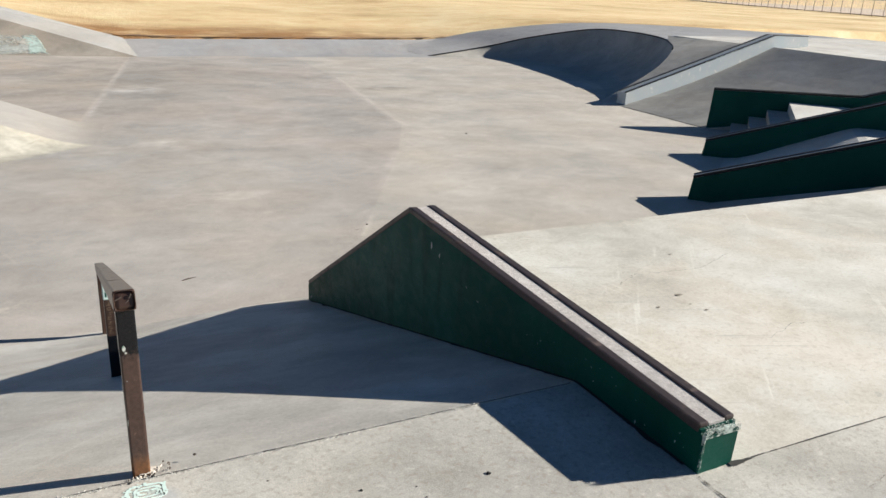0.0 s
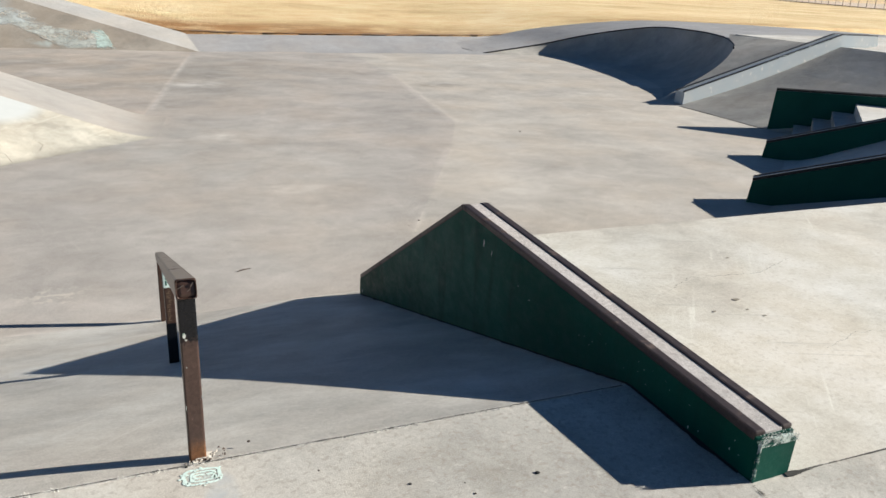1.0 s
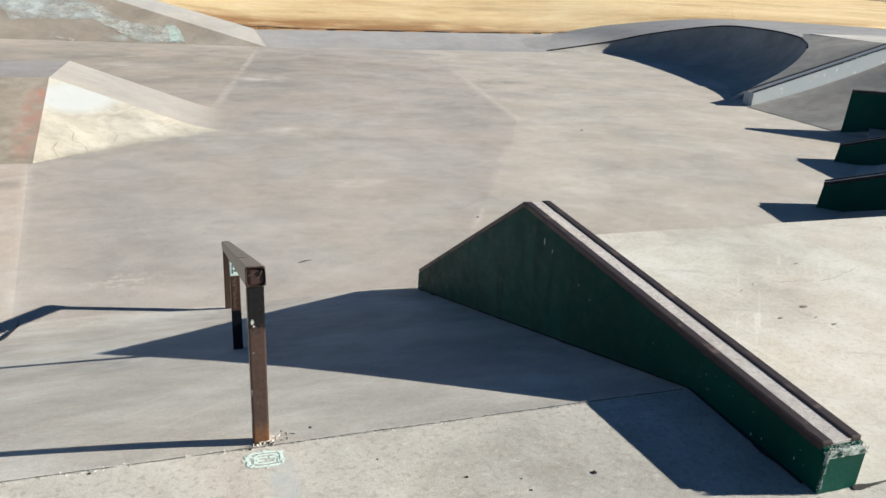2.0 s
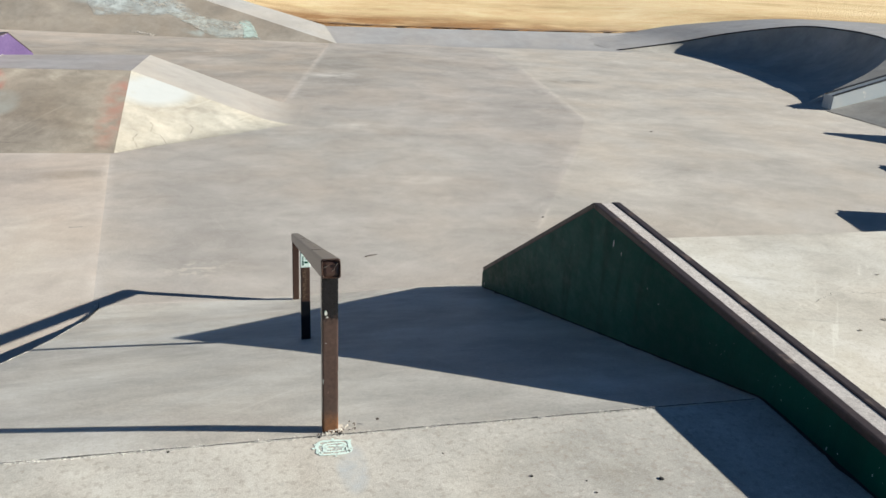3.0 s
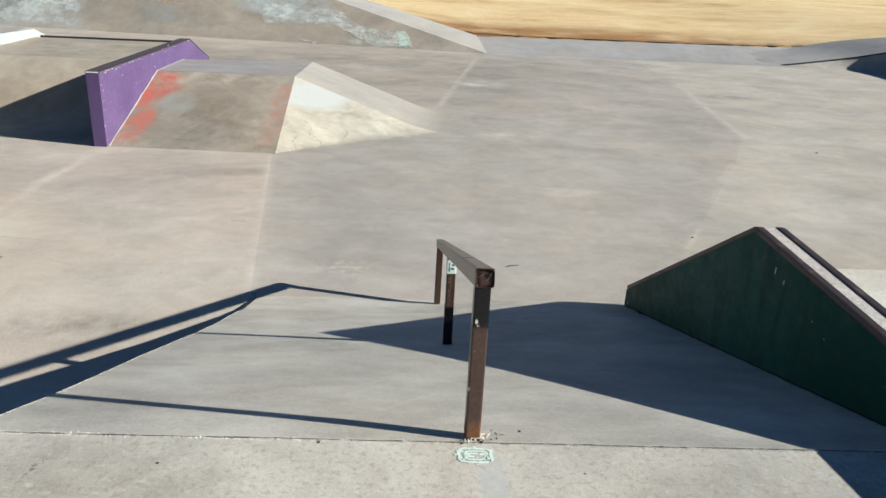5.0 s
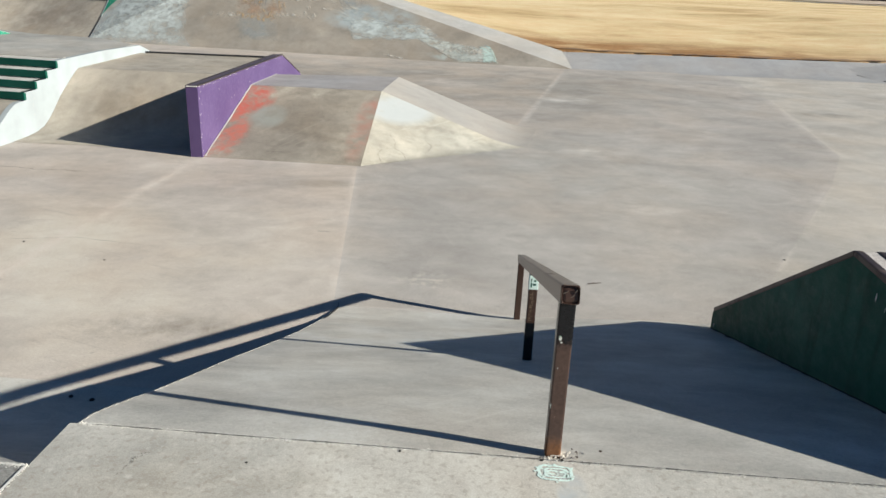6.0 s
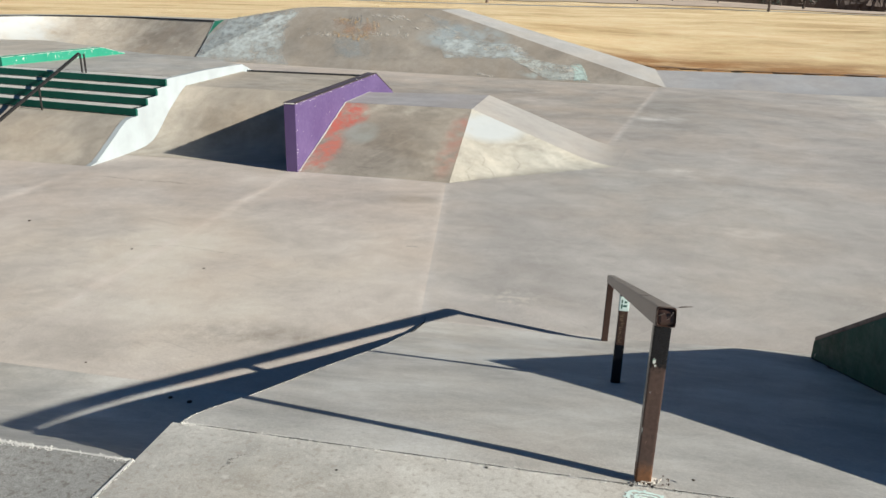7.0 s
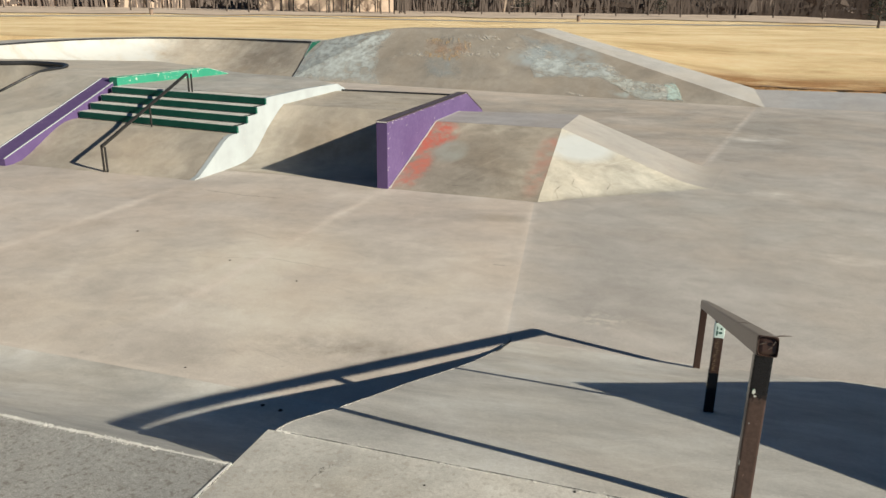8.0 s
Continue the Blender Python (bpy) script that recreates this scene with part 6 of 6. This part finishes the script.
for yaw, r, w, s in ((26.2, 166, 27, 1), (38.5, 185, 16, 2), (47, 186, 20, 4), (12.3, 190, 9, 5)):
    far_house(yaw, r, w, s)


def bin_far(yaw, r):
    at = polar(yaw, r)
    ob = empty("litter_bin", at, "dark litter bin standing on the grass", "litter bin", "bins on the field")
    part("body", tube(bmesh.new(), [(0, 0, 0), (0, 0, 0.85)], [0.27, 0.32], 12), M_POST, ob)
    part("lid", tube(bmesh.new(), [(0, 0, 0.86), (0, 0, 0.95), (0, 0, 1.0)], [0.35, 0.34, 0.2], 12), M_BLACK, ob)
    return ob


bin_far(38.2, 132)
bin_far(8.0, 122)


# path across the far field
bm = bmesh.new()
prev = None
for i in range(40):
    yaw = -35 + 2.6 * i
    now = [bm.verts.new(polar(yaw, r) + Vector((0, 0, 0.10))) for r in (118 + 6 * math.sin(i * 0.3), 122 + 6 * math.sin(i * 0.3))]
    if prev:
        bm.faces.new((prev[0], now[0], now[1], prev[1]))
    prev = now
bare = bmesh.new()
prev = None
for i in range(90):
    yaw = -30 + i
    now = [bare.verts.new(polar(yaw, r + 5 * noise.noise(Vector((yaw * 0.25, r, 0)))) + Vector((0, 0, 0.16))) for r in (133, 146, 160, 178, 200, 225, 260)]
    if prev:
        for k in range(6):
            bare.faces.new((prev[k], now[k], now[k + 1], prev[k + 1]))
    prev = now
ground_piece("bare_ground", bare, M_BARE, "trodden grey-brown ground under the far trees", "bare ground", True)
ground_piece("far_path", bm, M_ROAD, "narrow grey path across the far field", "path")


# ---- litter on the concrete ----
def twig(x, y, z, ln, turn, seed):
    ob = empty("twig", (x, y, z), "small dry twig lying on the concrete", "twig", "litter on the concrete")
    rnd = random.Random(seed)
    pts = [Vector((math.cos(turn) * ln * (f - 0.5), math.sin(turn) * ln * (f - 0.5), 0.006 + 0.004 * rnd.random())) for f in (0, 0.35, 0.7, 1)]
    part("stick", tube(bmesh.new(), pts, [0.004, 0.005, 0.004, 0.002], 5), M_BARK, ob)
    part("side_shoot", tube(bmesh.new(), [pts[1], pts[1] + Vector((math.cos(turn + 0.6) * ln * 0.3, math.sin(turn + 0.6) * ln * 0.3, 0.004))], [0.003, 0.0015], 4), M_BARK, ob)
    return ob


def pebble(x, y, z, r, seed, material):
    bm = bmesh.new()
    bmesh.ops.create_icosphere(bm, subdivisions=2, radius=r)
    for v in bm.verts:
        v.co *= 1 + 0.35 * noise.noise(v.co / r * 1.4 + Vector((seed, 0, 0)))
        v.co.z *= 0.5
    ob = tagged(link("crumb", bm, material), "small crumb of dirt lying on the concrete", "dirt crumb", "litter on the concrete")
    ob.location = (x, y, z + r * 0.3)
    return ob


twig(1.08, 6.76, FLAT, 0.14, 0.35, 1)
for i, (x, y, z, r) in enumerate([(3.21, 7.78, FLAT, 0.012), (6.9, 12.3, FLAT, 0.018), (1.37, 1.82, 0, 0.008), (1.12, 1.85, 0, 0.003), (0.69, 2.06, 0, 0.003), (-0.70, 2.07, 0, 0.004),
                                  (-0.2, 2.2, 0, 0.005), (-6.48, 7.54, FLAT, 0.016), (-4.73, 6.93, FLAT, 0.012), (-3.69, 6.58, FLAT, 0.010), (-3.56, 4.5, FLAT, 0.008), (-2.65, 4.15, -1.165, 0.016), (-2.49, 4.12, -1.16, 0.018),
                                  (0.50, 2.29, 0, 0.006), (0.36, 2.22, 0, 0.006), (0.29, 2.21, 0, 0.005), (1.13, 1.79, 0, 0.004), (0.95, 1.9, 0, 0.005)]):
    pebble(x, y, z, r, i, M_GAP if i % 3 != 1 else M_BARK)
def crack(pts, width, seed):
    """A hairline crack wandering through the concrete."""
    rnd = random.Random(seed)
    bm = bmesh.new()
    prev = None
    line = [Vector(a).lerp(Vector(b), k / 14) for a, b in zip(pts, pts[1:]) for k in range(14)] + [Vector(pts[-1])]
    for i, c in enumerate(line):
        d = (line[min(i + 1, len(line) - 1)] - line[max(i - 1, 0)]).normalized()
        side = Vector((-d.y, d.x, 0))
        c = c + side * rnd.gauss(0, max(0.006, width)) + Vector((0, 0, 0.003))
        w = width * rnd.uniform(0.2, 0.7) * min(1.0, 0.15 + 4 * min(i, len(line) - 1 - i) / len(line))
        now = (bm.verts.new(c - side * w), bm.verts.new(c + side * w))
        if prev:
            bm.faces.new((prev[0], now[0], now[1], prev[1]))
        prev = now
    return tagged(link("hairline_crack", bm, M_HAIR), "thin dark hairline crack in the concrete", "crack", "cracks in the concrete", "structure")


crack([(-7.2, 9.8, FLAT), (-6.3, 9.68, FLAT), (-5.4, 9.75, FLAT)], 0.02, 1)
crack([(2.75, 2.95, 0), (3.05, 3.1, 0), (3.5, 3.05, 0), (3.9, 3.2, 0)], 0.003, 2)
crack([(3.1, 2.2, 0), (3.4, 2.3, 0), (3.75, 2.2, 0)], 0.002, 3)
crack([(2.5, 1.25, 0), (2.75, 1.3, 0), (3.0, 1.22, 0)], 0.002, 4)
crack([(-1.10, 1.955, 0), (-1.07, 2.02, 0), (-1.045, 2.085, 0)], 0.008, 5)
crack([(-5.2, 6.9, FLAT), (-4.3, 7.15, FLAT), (-3.2, 7.0, FLAT)], 0.006, 6)
for x, y, ln in ((-1.90, 8.22, 0.11), (-1.86, 7.80, 0.13), (2.62, 8.9, 0.10), (3.02, 7.62, 0.09)):
    part("pale_scuff", strip(bmesh.new(), (x, y, FLAT), (x + ln, y + 0.01, FLAT), 0.022, 0.004), M_SCRAWLWORN, floor, "pale scuff on the floor")
# dark tar spots on the bright deck
for i, (x, y, r) in enumerate([(3.09, 2.78, 0.024), (3.09, 2.575, 0.013), (3.06, 2.66, 0.010), (2.87, 2.69, 0.014), (3.5, 3.3, 0.012)]):
    bm = bmesh.new()
    n = 14
    bm.faces.new([bm.verts.new((r * math.cos(6.283 * k / n) * (0.8 + 0.7 * noise.noise(Vector((k * 0.9, i, 0)))), 0.7 * r * math.sin(6.283 * k / n) * (0.8 + 0.7 * noise.noise(Vector((k * 0.9, i, 5)))), 0)) for k in range(n)])
    ob = tagged(link("tar_spot", bm, M_SPOT), "dark worn spot on the bright deck", "stain", "spots on the deck", "structure")
    ob.location = (x, y, 0.003)
